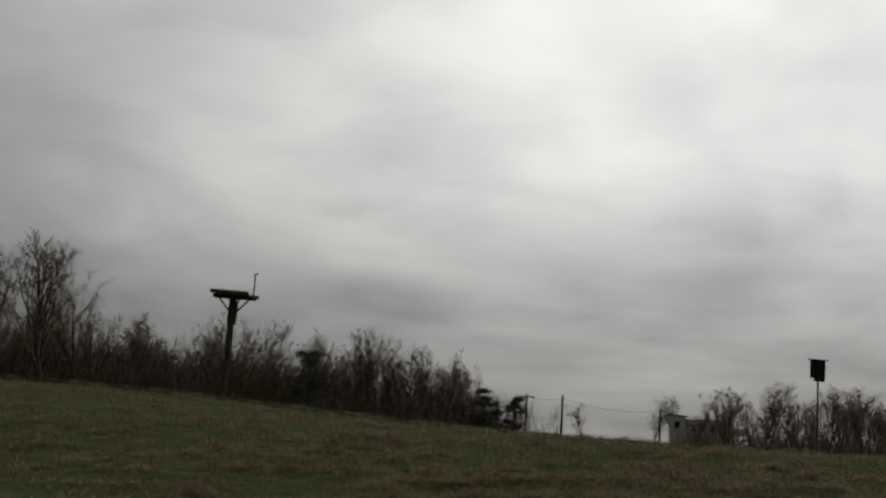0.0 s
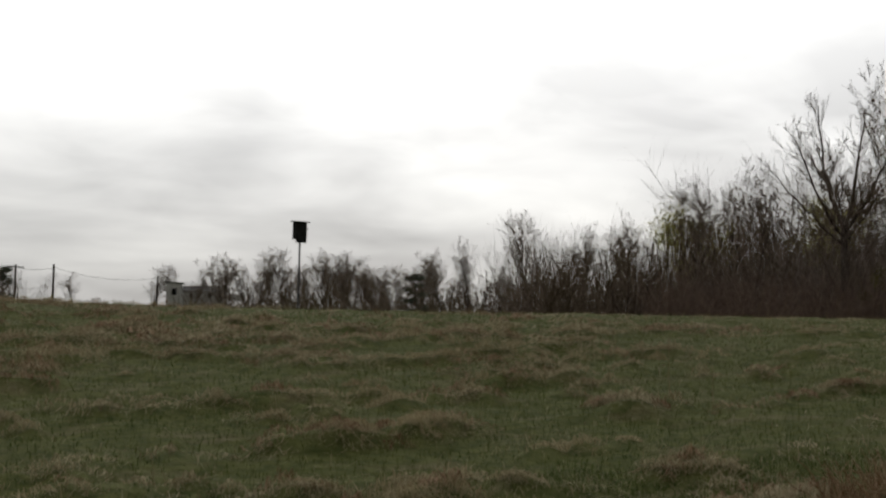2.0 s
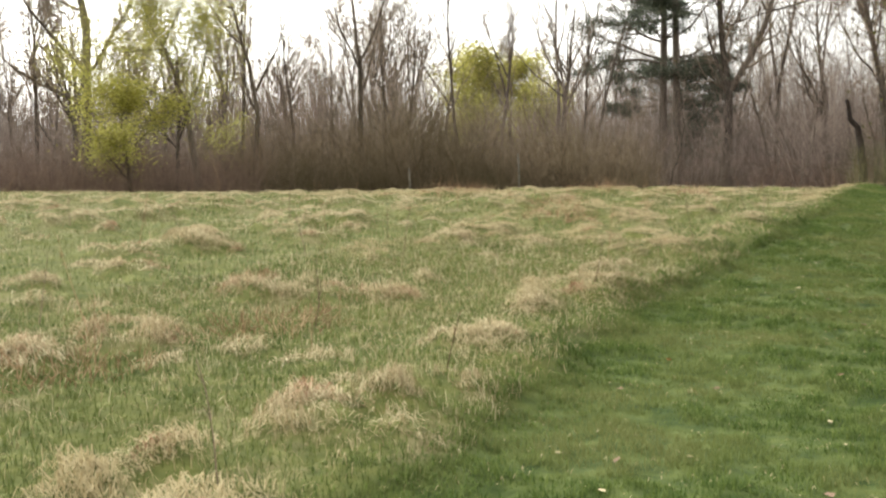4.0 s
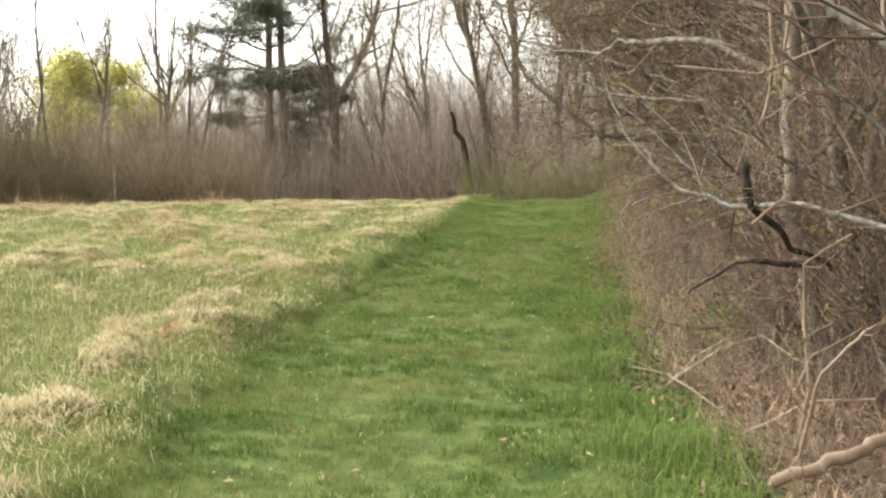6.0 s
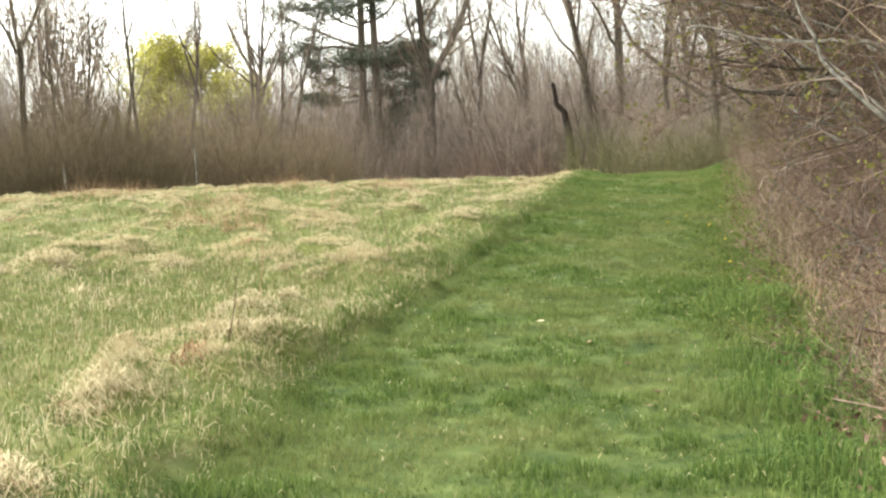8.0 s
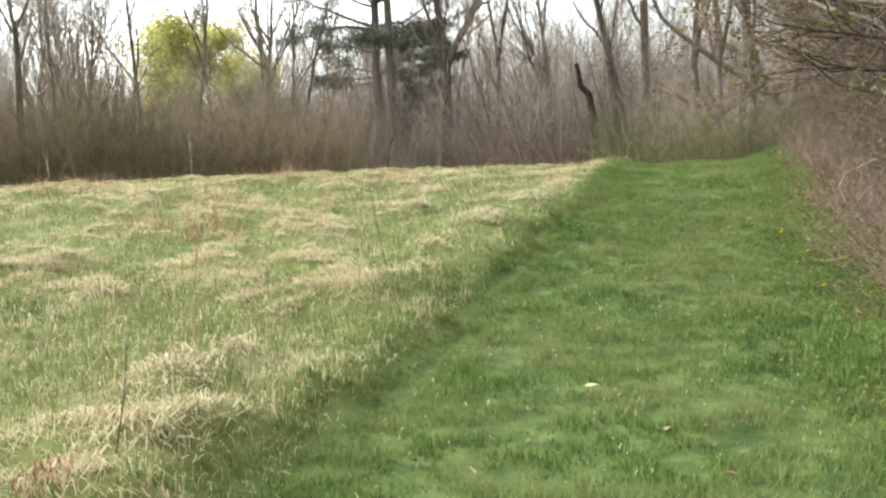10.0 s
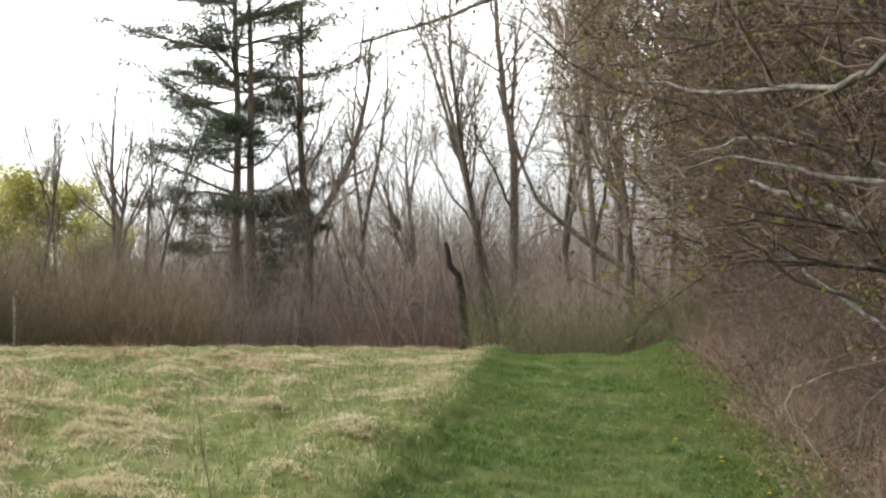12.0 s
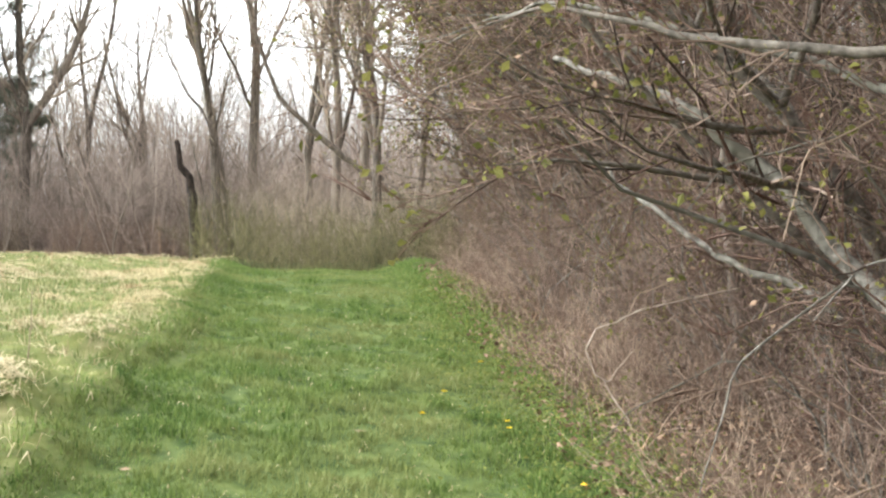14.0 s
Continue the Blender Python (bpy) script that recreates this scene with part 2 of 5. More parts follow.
def smoothstep(a, b, v):
    u = np.clip((v - a) / (b - a), 0, 1)
    return u * u * (3 - 2 * u)


def land(x, y):
    """The height of the land: a shallow bowl rising to a rim, and a hill in the north-west."""
    p = -0.0993 - 0.01112 * x + 0.02201 * y + 0.001656 * x * x + 0.001516 * x * y + 0.002203 * y * y
    r = np.hypot(x - 8, y - 3)
    rim = 1.40 - 0.15 * smoothstep(3, 9, y) + 0.42 * smoothstep(18, 42, y) - 0.012 * np.clip(r - 32, 0, 60) + 2.3 * np.exp(-((x + 22) / 22) ** 2 - ((y - 62) / 26) ** 2)
    p = np.minimum(p, 12)
    k = 3.5
    z = -np.logaddexp(-k * p, -k * rim) / k
    # at the crest the path runs between two low banks and then drops away
    along = smoothstep(25, 33, x) * smoothstep(48, 40, x)
    bank = 0.13 * np.exp(-((y - path_left(x) - 0.25) / 0.45) ** 2) + 0.20 * np.exp(-((y - path_right(x) + 0.25) / 0.5) ** 2)
    drop = 0.35 * smoothstep(35, 40, x) * smoothstep(1.8, 0.6, np.abs(y - 4.3))
    return z + along * (bank - drop)


def mown(x, y):
    e = 0.35 * (vnoise(x * 1.3, y * 1.3) - 0.5)
    return smoothstep(-0.18, 0.18, path_left(x) + e - y) * smoothstep(-0.2, 0.2, y - path_right(x) + e) * (x < 60)


def windrow(x, y):
    """Broken rows of raked dead grass running beside the path, 0 to 1."""
    d = y - path_left(x) - 0.63 + 1.5 * (vnoise(x * 0.13 + 4, y * 0.13) - 0.5) * smoothstep(1.0, 4.0, y - path_left(x)) + 0.5 * (vnoise(x * 0.9, y * 0.5 + 8) - 0.5)
    k = np.round(d / 2.35)
    off = (d - k * 2.35) / (0.26 + 0.22 * vnoise(x * 0.8 + 31 * k, k * 7.3))
    return np.exp(-off * off) * smoothstep(0.2, 0.5, vnoise(x * 0.7 + k * 17, k * 3.7 + 0.4)) * np.where(k < 0.5, 0.55, 1.0) * (1 - 0.8 * smoothstep(11, 20, d))


def strawness(x, y):
    """Where last year's dead grass lies in windrows and mats."""
    u, v = x * 0.93 + y * 0.36, -x * 0.36 + y * 0.93
    a = 0.36 * vnoise(u * 0.9 + 9, v * 1.9) + 0.40 * vnoise(u * 2.6, v * 4.0 + 5) + 0.24 * vnoise(x * 5.5, y * 5.5) - 0.02
    edge = np.exp(-((y - path_left(x) - 0.5) / 0.45) ** 2) * 0.05 * smoothstep(6, 14, x)
    away = smoothstep(12, 22, x)
    a = a + 0.07 * np.exp(-((x - 6) / 3.0) ** 2 - ((y - 6.8) / 2.2) ** 2)
    north = smoothstep(11, 18, y) * smoothstep(30, 16, x) * (1.6 * smoothstep(5, 12, x) - 0.6)
    return a - 0.075 * (1 - away) - 0.05 * north + edge + 0.01 * smoothstep(18, 28, x) + (0.20 - 0.12 * away) * windrow(x, y)


def surface(x, y):
    m = mown(x, y)
    tuft = 0.09 * smoothstep(0.45, 0.75, strawness(x, y)) + 0.06 * windrow(x, y) + 0.06 * vnoise(x * 3, y * 3) + 0.06
    tuft = tuft * (1 - 0.8 * smoothstep(24, 30, x) * smoothstep(4.0, 0.5, y - path_left(x)))
    return land(x, y) + (1 - m) * tuft * smoothstep(-0.6, 0.2, y - path_left(x) + 0.6) + m * (0.05 * vnoise(x * 2.2, y * 2.2) + 0.04 * vnoise(x * 5.5 + 3, y * 5.5) - 0.055)


def mesh_from(name, verts, faces, mat, smooth=True):
    """A mesh object's data from numpy arrays; faces is an (n, k) array."""
    me = bpy.data.meshes.new(name)
    n, k = faces.shape
    me.vertices.add(len(verts))
    me.vertices.foreach_set("co", np.asarray(verts, np.float32).ravel())
    me.loops.add(n * k)
    me.loops.foreach_set("vertex_index", faces.astype(np.int32).ravel())
    me.polygons.add(n)
    me.polygons.foreach_set("loop_start", np.arange(0, n * k, k, dtype=np.int32))
    me.polygons.foreach_set("use_smooth", np.full(n, smooth))
    me.materials.append(mat)
    me.update(calc_edges=True)
    return me


def tubes(sets):
    """Vertices and triangles of tapered tubes; those of two points end in a tip. sets: (paths (n, p, 3), radii (n, p), sides)."""
    V, Q, base = [], [], 0
    for P, R, s in sets:
        n, p, _ = P.shape
        if n == 0:
            continue
        T = np.gradient(P, axis=1)
        T /= np.linalg.norm(T, axis=2, keepdims=True) + 1e-9
        ref = np.where(np.abs(T[:, :1, 2:3]) > 0.8, np.array([1.0, 0, 0]), np.array([0, 0, 1.0]))
        A = np.cross(T, np.broadcast_to(ref, T.shape))
        A /= np.linalg.norm(A, axis=2, keepdims=True) + 1e-9
        B = np.cross(T, A)
        ang = np.arange(s) * 2 * np.pi / s
        ring = P[:, :, None] + R[:, :, None, None] * (np.cos(ang)[:, None] * A[:, :, None] + np.sin(ang)[:, None] * B[:, :, None])
        if p == 2:
            ring = np.concatenate([ring[:, 0], P[:, 1:2]], 1)
            idx = base + np.arange(n * (s + 1)).reshape(n, s + 1)
            a = idx[:, :s]
            Q.append(np.stack([a, np.roll(a, -1, 1), np.broadcast_to(idx[:, s:], a.shape)], -1).reshape(-1, 3))
            V.append(ring.reshape(-1, 3))
            base += n * (s + 1)
            continue
        idx = base + np.arange(n * p * s).reshape(n, p, s)
        a, b = idx[:, :-1], idx[:, 1:]
        a2, b2 = np.roll(a, -1, 2), np.roll(b, -1, 2)
        Q.append(np.stack([a, a2, b2], -1).reshape(-1, 3))
        Q.append(np.stack([a, b2, b], -1).reshape(-1, 3))
        V.append(ring.reshape(-1, 3))
        base += n * p * s
    return np.concatenate(V), np.concatenate(Q)


def unit(v):
    return v / (np.linalg.norm(v, axis=-1, keepdims=True) + 1e-9)


def grow(rng, start, way, length, radius, p=5, wander=0.15, up=0.1, taper=0.25):
    """Wandering branches from starts; returns their paths and radii."""
    n = len(start)
    P = np.zeros((n, p, 3))
    P[:, 0] = start
    d = unit(way)
    step = (length / (p - 1))[:, None]
    for i in range(1, p):
        d = unit(d + rng.normal(0, wander, (n, 3)) + np.array([0, 0, up]))
        P[:, i] = P[:, i - 1] + d * step
    return P, radius[:, None] * np.linspace(1, taper, p)[None]


def sprout(rng, P, R, k, lo=0.3, hi=1.0, angle=(0.5, 1.0), ratio=0.55, thin=0.55):
    """k side shoots on every branch: starts, ways, lengths, radii."""
    n, p, _ = P.shape
    t = rng.uniform(lo, hi, (n, k)) * (p - 1)
    i = np.minimum(t.astype(int), p - 2)
    f = (t - i)[..., None]
    row = np.arange(n)[:, None]
    s = P[row, i] * (1 - f) + P[row, i + 1] * f
    tan = unit(P[row, i + 1] - P[row, i])
    side = unit(np.cross(tan, rng.normal(size=tan.shape)))
    a = rng.uniform(angle[0], angle[1], (n, k, 1))
    d = tan * np.cos(a) + side * np.sin(a)
    ln = np.linalg.norm(P[:, -1] - P[:, 0], axis=1)[:, None] * ratio * rng.uniform(0.6, 1.2, (n, k)) * (1.15 - 0.5 * t / (p - 1))
    r = (R[row, i] * (1 - f[..., 0]) + R[row, i + 1] * f[..., 0]) * thin
    return s.reshape(-1, 3), d.reshape(-1, 3), ln.ravel(), r.ravel()


def leaves(rng, points, size, narrow=0.32):
    """Small two-triangle leaves, folded along the rib, at the points."""
    n = len(points)
    d = unit(rng.normal(size=(n, 3)) * np.array([1, 1, 0.7]))
    w = unit(np.cross(d, rng.normal(size=(n, 3))))
    up = np.cross(d, w)
    s = size * rng.uniform(0.6, 1.3, (n, 1))
    v = np.stack([points, points + d * s * 0.55 + w * s * narrow + up * s * 0.12, points + d * s, points + d * s * 0.55 - w * s * narrow + up * s * 0.12], 1)
    q = np.arange(n * 4).reshape(n, 4)
    return v.reshape(-1, 3), np.concatenate([q[:, [0, 1, 2]], q[:, [0, 2, 3]]])


def part(name, data, parent, label=""):
    ob = new(name, data)
    ob.parent = parent
    if label:
        ob["label"] = label
    return ob


def empty(name, m, label, category, group=""):
    ob = new(name)
    ob.matrix_basis = m
    return tagged(ob, label, category, group)


def foot(x, y, sink=0.05):
    return float(land(np.array(float(x)), np.array(float(y)))) - sink


# ---- ground: one sheet, fine near the walk, coarse to the horizon ----
def stretched(lo, hi, step):
    core = np.arange(lo, hi + step / 2, step)
    grow_out = 1.5 * 1.28 ** np.arange(0, 30)
    out = np.cumsum(grow_out)
    out = out[out < 3500]
    return np.concatenate([lo - out[::-1], core, hi + out])


def build_ground():
    xs, ys = stretched(-3, 42, 0.16), stretched(-4, 30, 0.16)
    X, Y = np.meshgrid(xs, ys, indexing="ij")
    far = smoothstep(30, 60, np.hypot(X - 15, Y - 8))
    Z = surface(X, Y) * (1 - far) + (land(X, Y)) * far
    r = np.hypot(X, Y)
    Z = np.where(r > 130, Z * np.clip(1 - (r - 130) / 200, 0.0, 1), Z)
    idx = np.arange(X.size).reshape(X.shape)
    faces = np.stack([idx[:-1, :-1], idx[1:, :-1], idx[1:, 1:], idx[:-1, 1:]], -1).reshape(-1, 4)
    me = mesh_from("ground", np.stack([X, Y, Z], -1).reshape(-1, 3), faces, ground_material())
    a = me.attributes.new("mown", "FLOAT", "POINT")
    strip = smoothstep(-0.9, -0.6, Y - path_right(X)) * smoothstep(0.3, 0.0, Y - path_right(X)) * (X < 60)
    a.data.foreach_set("value", np.maximum(mown(X, Y), strip).ravel().astype(np.float32))
    under = smoothstep(0.25 - 0.2 * smoothstep(22, 29, X), 0.7 - 0.4 * smoothstep(22, 29, X), path_right(X) - Y + 0.4 * vnoise(X * 2, Y * 2) - 0.2) * smoothstep(-4, 2, X) * (X < 60)
    wood = smoothstep(46, 58, np.hypot(X - 10, Y - 3)) * smoothstep(-0.2, 0.3, (X - 0.35 * Y) / (r + 1))
    b = me.attributes.new("litter", "FLOAT", "POINT")
    b.data.foreach_set("value", np.maximum(under, wood).ravel().astype(np.float32))
    tagged(new("ground", me), "rough spring meadow with a mown grass path", "ground", kind="structure")


build_ground()


# ---- trees ----
def bare_tree_meshes(seed, h, r, limbs, fork=0.25, spread=(0.35, 0.75), k=(6, 6, 5), bark=None, lean=0.06, twig=0.55, reach=0.5, up=0.16, wander=0.11, fine=0.0045, shoots=None):
    rng = np.random.default_rng(seed)
    P0, R0 = grow(rng, np.zeros((1, 3)), np.array([[rng.normal(0, lean), rng.normal(0, lean), 1.0]]), np.array([h * 0.9]), np.array([r]), 10, 0.10, 0.08, 0.1)
    s, d, ln, rr = sprout(rng, P0, R0, limbs, fork, 0.95, spread, reach, 0.62)
    P1, R1 = grow(rng, s, d, ln, rr, 8, wander, up, 0.15)
    s, d, ln, rr = sprout(rng, P1, R1, k[0] + 2, 0.15, 1.0, (0.35, 0.85), 0.46, 0.5)
    P2, R2 = grow(rng, s, d, ln, rr, 4, wander, 0.12, 0.25)
    s, d, ln, rr = sprout(rng, P2, R2, k[1], 0.15, 1.0, (0.35, 0.85), 0.52, 0.55)
    P3, R3 = grow(rng, s, d, ln, np.maximum(rr, fine * 1.5), 2, 0.1, 0.1, 0.4)
    s, d, ln, rr = sprout(rng, P3, R3, k[2], 0.2, 1.0, (0.3, 0.8), twig, 0.7)
    P4, R4 = grow(rng, s, d, ln, np.maximum(rr, fine), 2, 0.1, 0.08, 0.5)
    f = h / P4[:, :, 2].max()
    P0, P1, P2, P3, P4 = (p * f for p in (P0, P1, P2, P3, P4))
    bark = bark or M_BARK
    out = [("trunk", mesh_from("trunk", *tubes([(P0, R0, 9)]), bark))]
    out += [("limb", mesh_from("limb", *tubes([(P1[i:i + 1], R1[i:i + 1], 6)]), bark)) for i in range(len(P1))]
    out.append(("crown", mesh_from("crown", *tubes([(P2, R2, 4), (P3, R3, 3), (P4, R4, 3)]), shoots or M_TWIG)))
    return out, P3, P4


def make_tree(parts, m, label, name="bare_tree", category="tree", group=""):
    ob = empty(name, m, label, category, group)
    for n, me in parts:
        p = part(n, me, ob)
        if n in ("crown", "twigwork", "foliage", "needles", "dead_foliage"):
            p["kind"] = "stuff"
    return ob


TREES = [bare_tree_meshes(11 + i, 10.0, 0.12 + 0.02 * (i % 3), 10 + i % 3, (0.22, 0.3, 0.34, 0.25, 0.4, 0.28)[i % 6], ((0.5, 0.95), (0.6, 1.15), (0.4, 0.8))[i % 3], (6, 6, 4), lean=(0.04, 0.1, 0.07)[i % 3], reach=0.56, up=0.1)[0] for i in range(7)]
SLIM = [bare_tree_meshes(41 + i, 10.0, 0.075, 7, 0.3, (0.3, 0.75), (5, 4, 4), lean=0.12, reach=0.42, up=0.12)[0] for i in range(5)]
BROOM = bare_tree_meshes(91, 10.0, 0.17, 17, 0.08, (0.2, 0.65), (8, 7, 5), lean=0.02, reach=0.7, up=0.2, wander=0.06, fine=0.009)[0]


def bare(x, y, top, kind=0, turn=0.0, slim=False, label="", wide=1.0, group="bare trees round the field"):
    z = foot(x, y, 0.1)
    s = (top - z) / 10.0
    pool = SLIM if slim else TREES
    m = Matrix.Translation((x, y, z)) @ pose(0, 0, 0, 0, 0, turn) @ Matrix.Diagonal((s * wide, s * wide, s, 1))
    return make_tree(pool[kind % len(pool)], m, label or ("slender leafless grey sapling at the wood edge" if slim else "leafless grey-barked deciduous tree at the field edge"), group=group)


HILL = [bare_tree_meshes(191 + i, 10.0, 0.12, 12, 0.2 + 0.06 * i, (0.2, 0.6), (6, 7, 5), lean=0.04, reach=0.52, up=0.2, wander=0.05, fine=0.008)[0] for i in range(3)]


def hill_tree(x, y, top, i, wide=1.0, label="leafless dark tree in the hill wood", group="trees of the hill wood"):
    z = foot(x, y, 0.1)
    s = (top - z) / 10.0
    make_tree(HILL[i % 3], Matrix.Translation((x, y, z)) @ pose(0, 0, 0, 0, 0, i * 83) @ Matrix.Diagonal((s * wide, s * wide, s, 1)), label, group=group)


def build_trees():
    # the north-west wood and its two tall trees
    z = foot(-22.4, 71.2)
    s = (12.5 - z) / 10
    make_tree(BROOM, Matrix.Translation((-22.4, 71.2, z)) @ Matrix.Diagonal((s * 1.25, s * 1.25, s, 1)), "tall leafless tree with a broom-shaped crown above the hill wood", group="trees of the hill wood")
    bare(-22.1, 76.9, 12.0, 1, 80)
    for i, (x, y, top) in enumerate([(-28.5, 80.1, 11.3), (-26.5, 86, 10.6), (-24.6, 91.8, 9.8), (-24.1, 102.2, 9.1), (-20.5, 108.1, 10.2), (-18, 110, 9.9), (-15.7, 113.9, 10.3), (-11, 117.5, 9.9),
                                     (-9, 118.5, 10.2), (-7.5, 119.8, 10.4), (-5.5, 121, 10), (-3.8, 121.9, 9.6), (-1.8, 123, 9.4), (0, 124, 9.1), (2, 125, 7.6)]):
        hill_tree(x, y, top + 1.4, i, 1.1)
    # across the road
    for i, (x, y, top) in enumerate([(14.4, 129.2, 5.2), (33.6, 187, 8.6), (30.5, 186, 7.6), (33, 146.3, 7.7), (34.8, 135.6, 8.6), (37.3, 137, 8.3), (39.7, 134.2, 8.1), (42.4, 133.4, 8.2), (45, 139, 7.9), (48, 142.1, 7.6), (52, 140, 7.2), (29.5, 150, 6.4)]):
        hill_tree(x, y, top + 0.7, i + 2, 1.6, "leafless tree beyond the far road", "trees beyond the road")
    for i, (x, y, top) in enumerate([(45.6, 106.2, 8.4), (43.8, 107, 7.2), (46.4, 94.9, 9.9), (49.9, 93.1, 8.9), (52.5, 96, 8), (55.6, 95.7, 9.2), (51, 86, 9), (49.1, 76.2, 10), (51.5, 74, 10.4), (48.4, 64.6, 11), (50.2, 60, 11.5), (46, 69, 9.8)]):
        hill_tree(x, y, top + 0.8, i + 1, 1.3, "leafless grey-barked deciduous tree at the field edge", "bare trees round the field")
    # the wood edge in the north-east and east
    bare(52.9, 37, 14.5, 3, 30, slim=True)
    bare(51.5, 35.2, 15.0, 1, 77, slim=True)
    bare(58.7, 31.6, 15.0, 1, 110, slim=True)
    bare(62, 29.5, 16.0, 2, 10, slim=True)
    for i, (x, y, top) in enumerate([(78.5, 33, 18), (74, 28.3, 20), (78.2, 28.4, 17), (70, 25.5, 16), (80, 14, 18), (66, 37, 15), (62, 39, 15), (57, 44, 14)]):
        bare(x, y, top, i, i * 91, slim=True)
    for i, (x, y, top) in enumerate([(44, 1.4, 13), (47, 3.2, 15), (51, 2.0, 16), (54, 4.4, 17), (49, 0.4, 13.5), (57, 2.6, 17), (41, 0.6, 12), (61, 5.2, 17), (38, 0.2, 11)]):
        hill_tree(x, y, top, i, 0.85, "leafless tree rising behind the end of the path", "trees in the hedge")
    bare(66.5, 8.4, 20, 3, 120, slim=True)
    bare(57.7, 3.9, 20, 4, 30, wide=0.8)
    rng = random.Random(77)
    for i in range(15):
        a, r = radians(28 + 1.6 * i + rng.uniform(-0.8, 0.8)), rng.uniform(60, 84)
        hill_tree(8 + r * math.cos(a), 3 + r * math.sin(a), rng.uniform(12.5, 18), i, rng.uniform(0.7, 1.0), "leafless grey-barked deciduous tree at the field edge", "bare trees round the field")
    for i in range(26):
        a, r = radians(rng.uniform(8, 50)), rng.uniform(62, 88)
        bare(8 + r * math.cos(a), 3 + r * math.sin(a), rng.uniform(10, 15.5), i, i * 47, slim=i % 3 == 0)
    for i in range(64):
        t = (i + rng.random()) / 64
        hill_tree(-36 + 39 * t + rng.uniform(-2, 2), 84 + 44 * t ** 0.8 + rng.uniform(0, 14), rng.uniform(9.2, 11.6) - 1.4 * t, i, rng.uniform(1.0, 1.4))
    for i in range(12):
        bare(rng.uniform(26, 52), rng.uniform(-4, -0.3), rng.uniform(10, 15), i, i * 71, slim=i % 3 > 0, label="leafless tree rising out of the hedge", group="trees in the hedge")
    for i in range(30):
        hill_tree(31 + i + rng.uniform(-1, 1), rng.uniform(126, 150), rng.uniform(7, 8.8), i, rng.uniform(1.2, 1.7), "leafless tree beyond the far road", "trees beyond the road")
    for i in range(16):
        x = rng.uniform(17, 62)
        bare(x, -2.5 - rng.uniform(0, 9), rng.uniform(8.5, 13), i, i * 39, slim=i % 2 == 0, label="leafless tree rising out of the hedge", group="trees in the hedge")
    for i, (x, y, top) in enumerate([(48, -1, 15), (43, -3.5, 13), (38, -2.5, 12), (33, -4, 12), (27, -4.5, 11), (60, -2, 17), (20, -6, 11), (14, -6, 10)]):
        bare(x, y, top, i + 1, i * 63, wide=0.9, label="leafless tree rising out of the hedge", group="trees in the hedge")


build_trees()


def forked_tree(x, y, r, fork, trunk_lean, limbs, side, label, seed):
    """A tree with chosen limbs: each (start height, sideways slope, rise, bow, radius), in the plane of the sideways direction."""
    rng = np.random.default_rng(seed)
    z = foot(x, y)
    sv = np.array([side[0], side[1], 0.0])
    dv = np.array([-side[1], side[0], 0.0])
    n = 12
    s = np.linspace(0, 1, n)
    up = np.array([0, 0, 1.0])
    P0 = (s[:, None] * fork * up + (s * trunk_lean * fork + 0.05 * np.sin(s * 5))[:, None] * sv)[None]
    R0 = (r * (1 - 0.35 * s) + r * 0.25 * np.exp(-s * 14))[None]
    P1, R1 = [], []
    for h, slope, rise, bow, lr in limbs:
        start = up * h + sv * trunk_lean * h
        off = slope * rise * s + bow * np.sin(np.pi * s) + 0.055 * np.cumsum(rng.normal(0, 1, n)) * (s > 0)
        dep = rng.normal(0, 0.18) * rise * s + 0.05 * np.cumsum(rng.normal(0, 1, n)) * (s > 0)
        P1.append(start + (s * rise)[:, None] * up + off[:, None] * sv + dep[:, None] * dv)
        R1.append(lr * (1 - 0.8 * s))
    P1, R1 = np.array(P1), np.array(R1)
    a, d, ln, rr = sprout(rng, P1, R1, 20, 0.08, 1.0, (0.35, 0.95), 0.36, 0.45)
    P2, R2 = grow(rng, a, d, ln, np.maximum(rr, 0.012), 6, 0.15, 0.16, 0.25)
    a, d, ln, rr = sprout(rng, P2, R2, 8, 0.15, 1.0, (0.35, 0.9), 0.5, 0.55)
    P3, R3 = grow(rng, a, d, ln, np.maximum(rr, 0.008), 3, 0.14, 0.1, 0.4)
    a, d, ln, rr = sprout(rng, P3, R3, 5, 0.2, 1.0, (0.3, 0.8), 0.6, 0.7)
    P4, R4 = grow(rng, a, d, ln, np.maximum(rr, 0.006), 2, 0.1, 0.08, 0.5)
    parts = [("trunk", mesh_from("trunk", *tubes([(P0, R0, 10)]), M_BARK))]
    parts += [("limb", mesh_from("limb", *tubes([(P1[i:i + 1], R1[i:i + 1], 7)]), M_BARK)) for i in range(len(P1))]
    parts.append(("crown", mesh_from("crown", *tubes([(P2, R2, 4), (P3, R3, 3), (P4, R4, 3)]), M_TWIG)))
    make_tree(parts, Matrix.Translation((x, y, z)), label, "forked_tree")


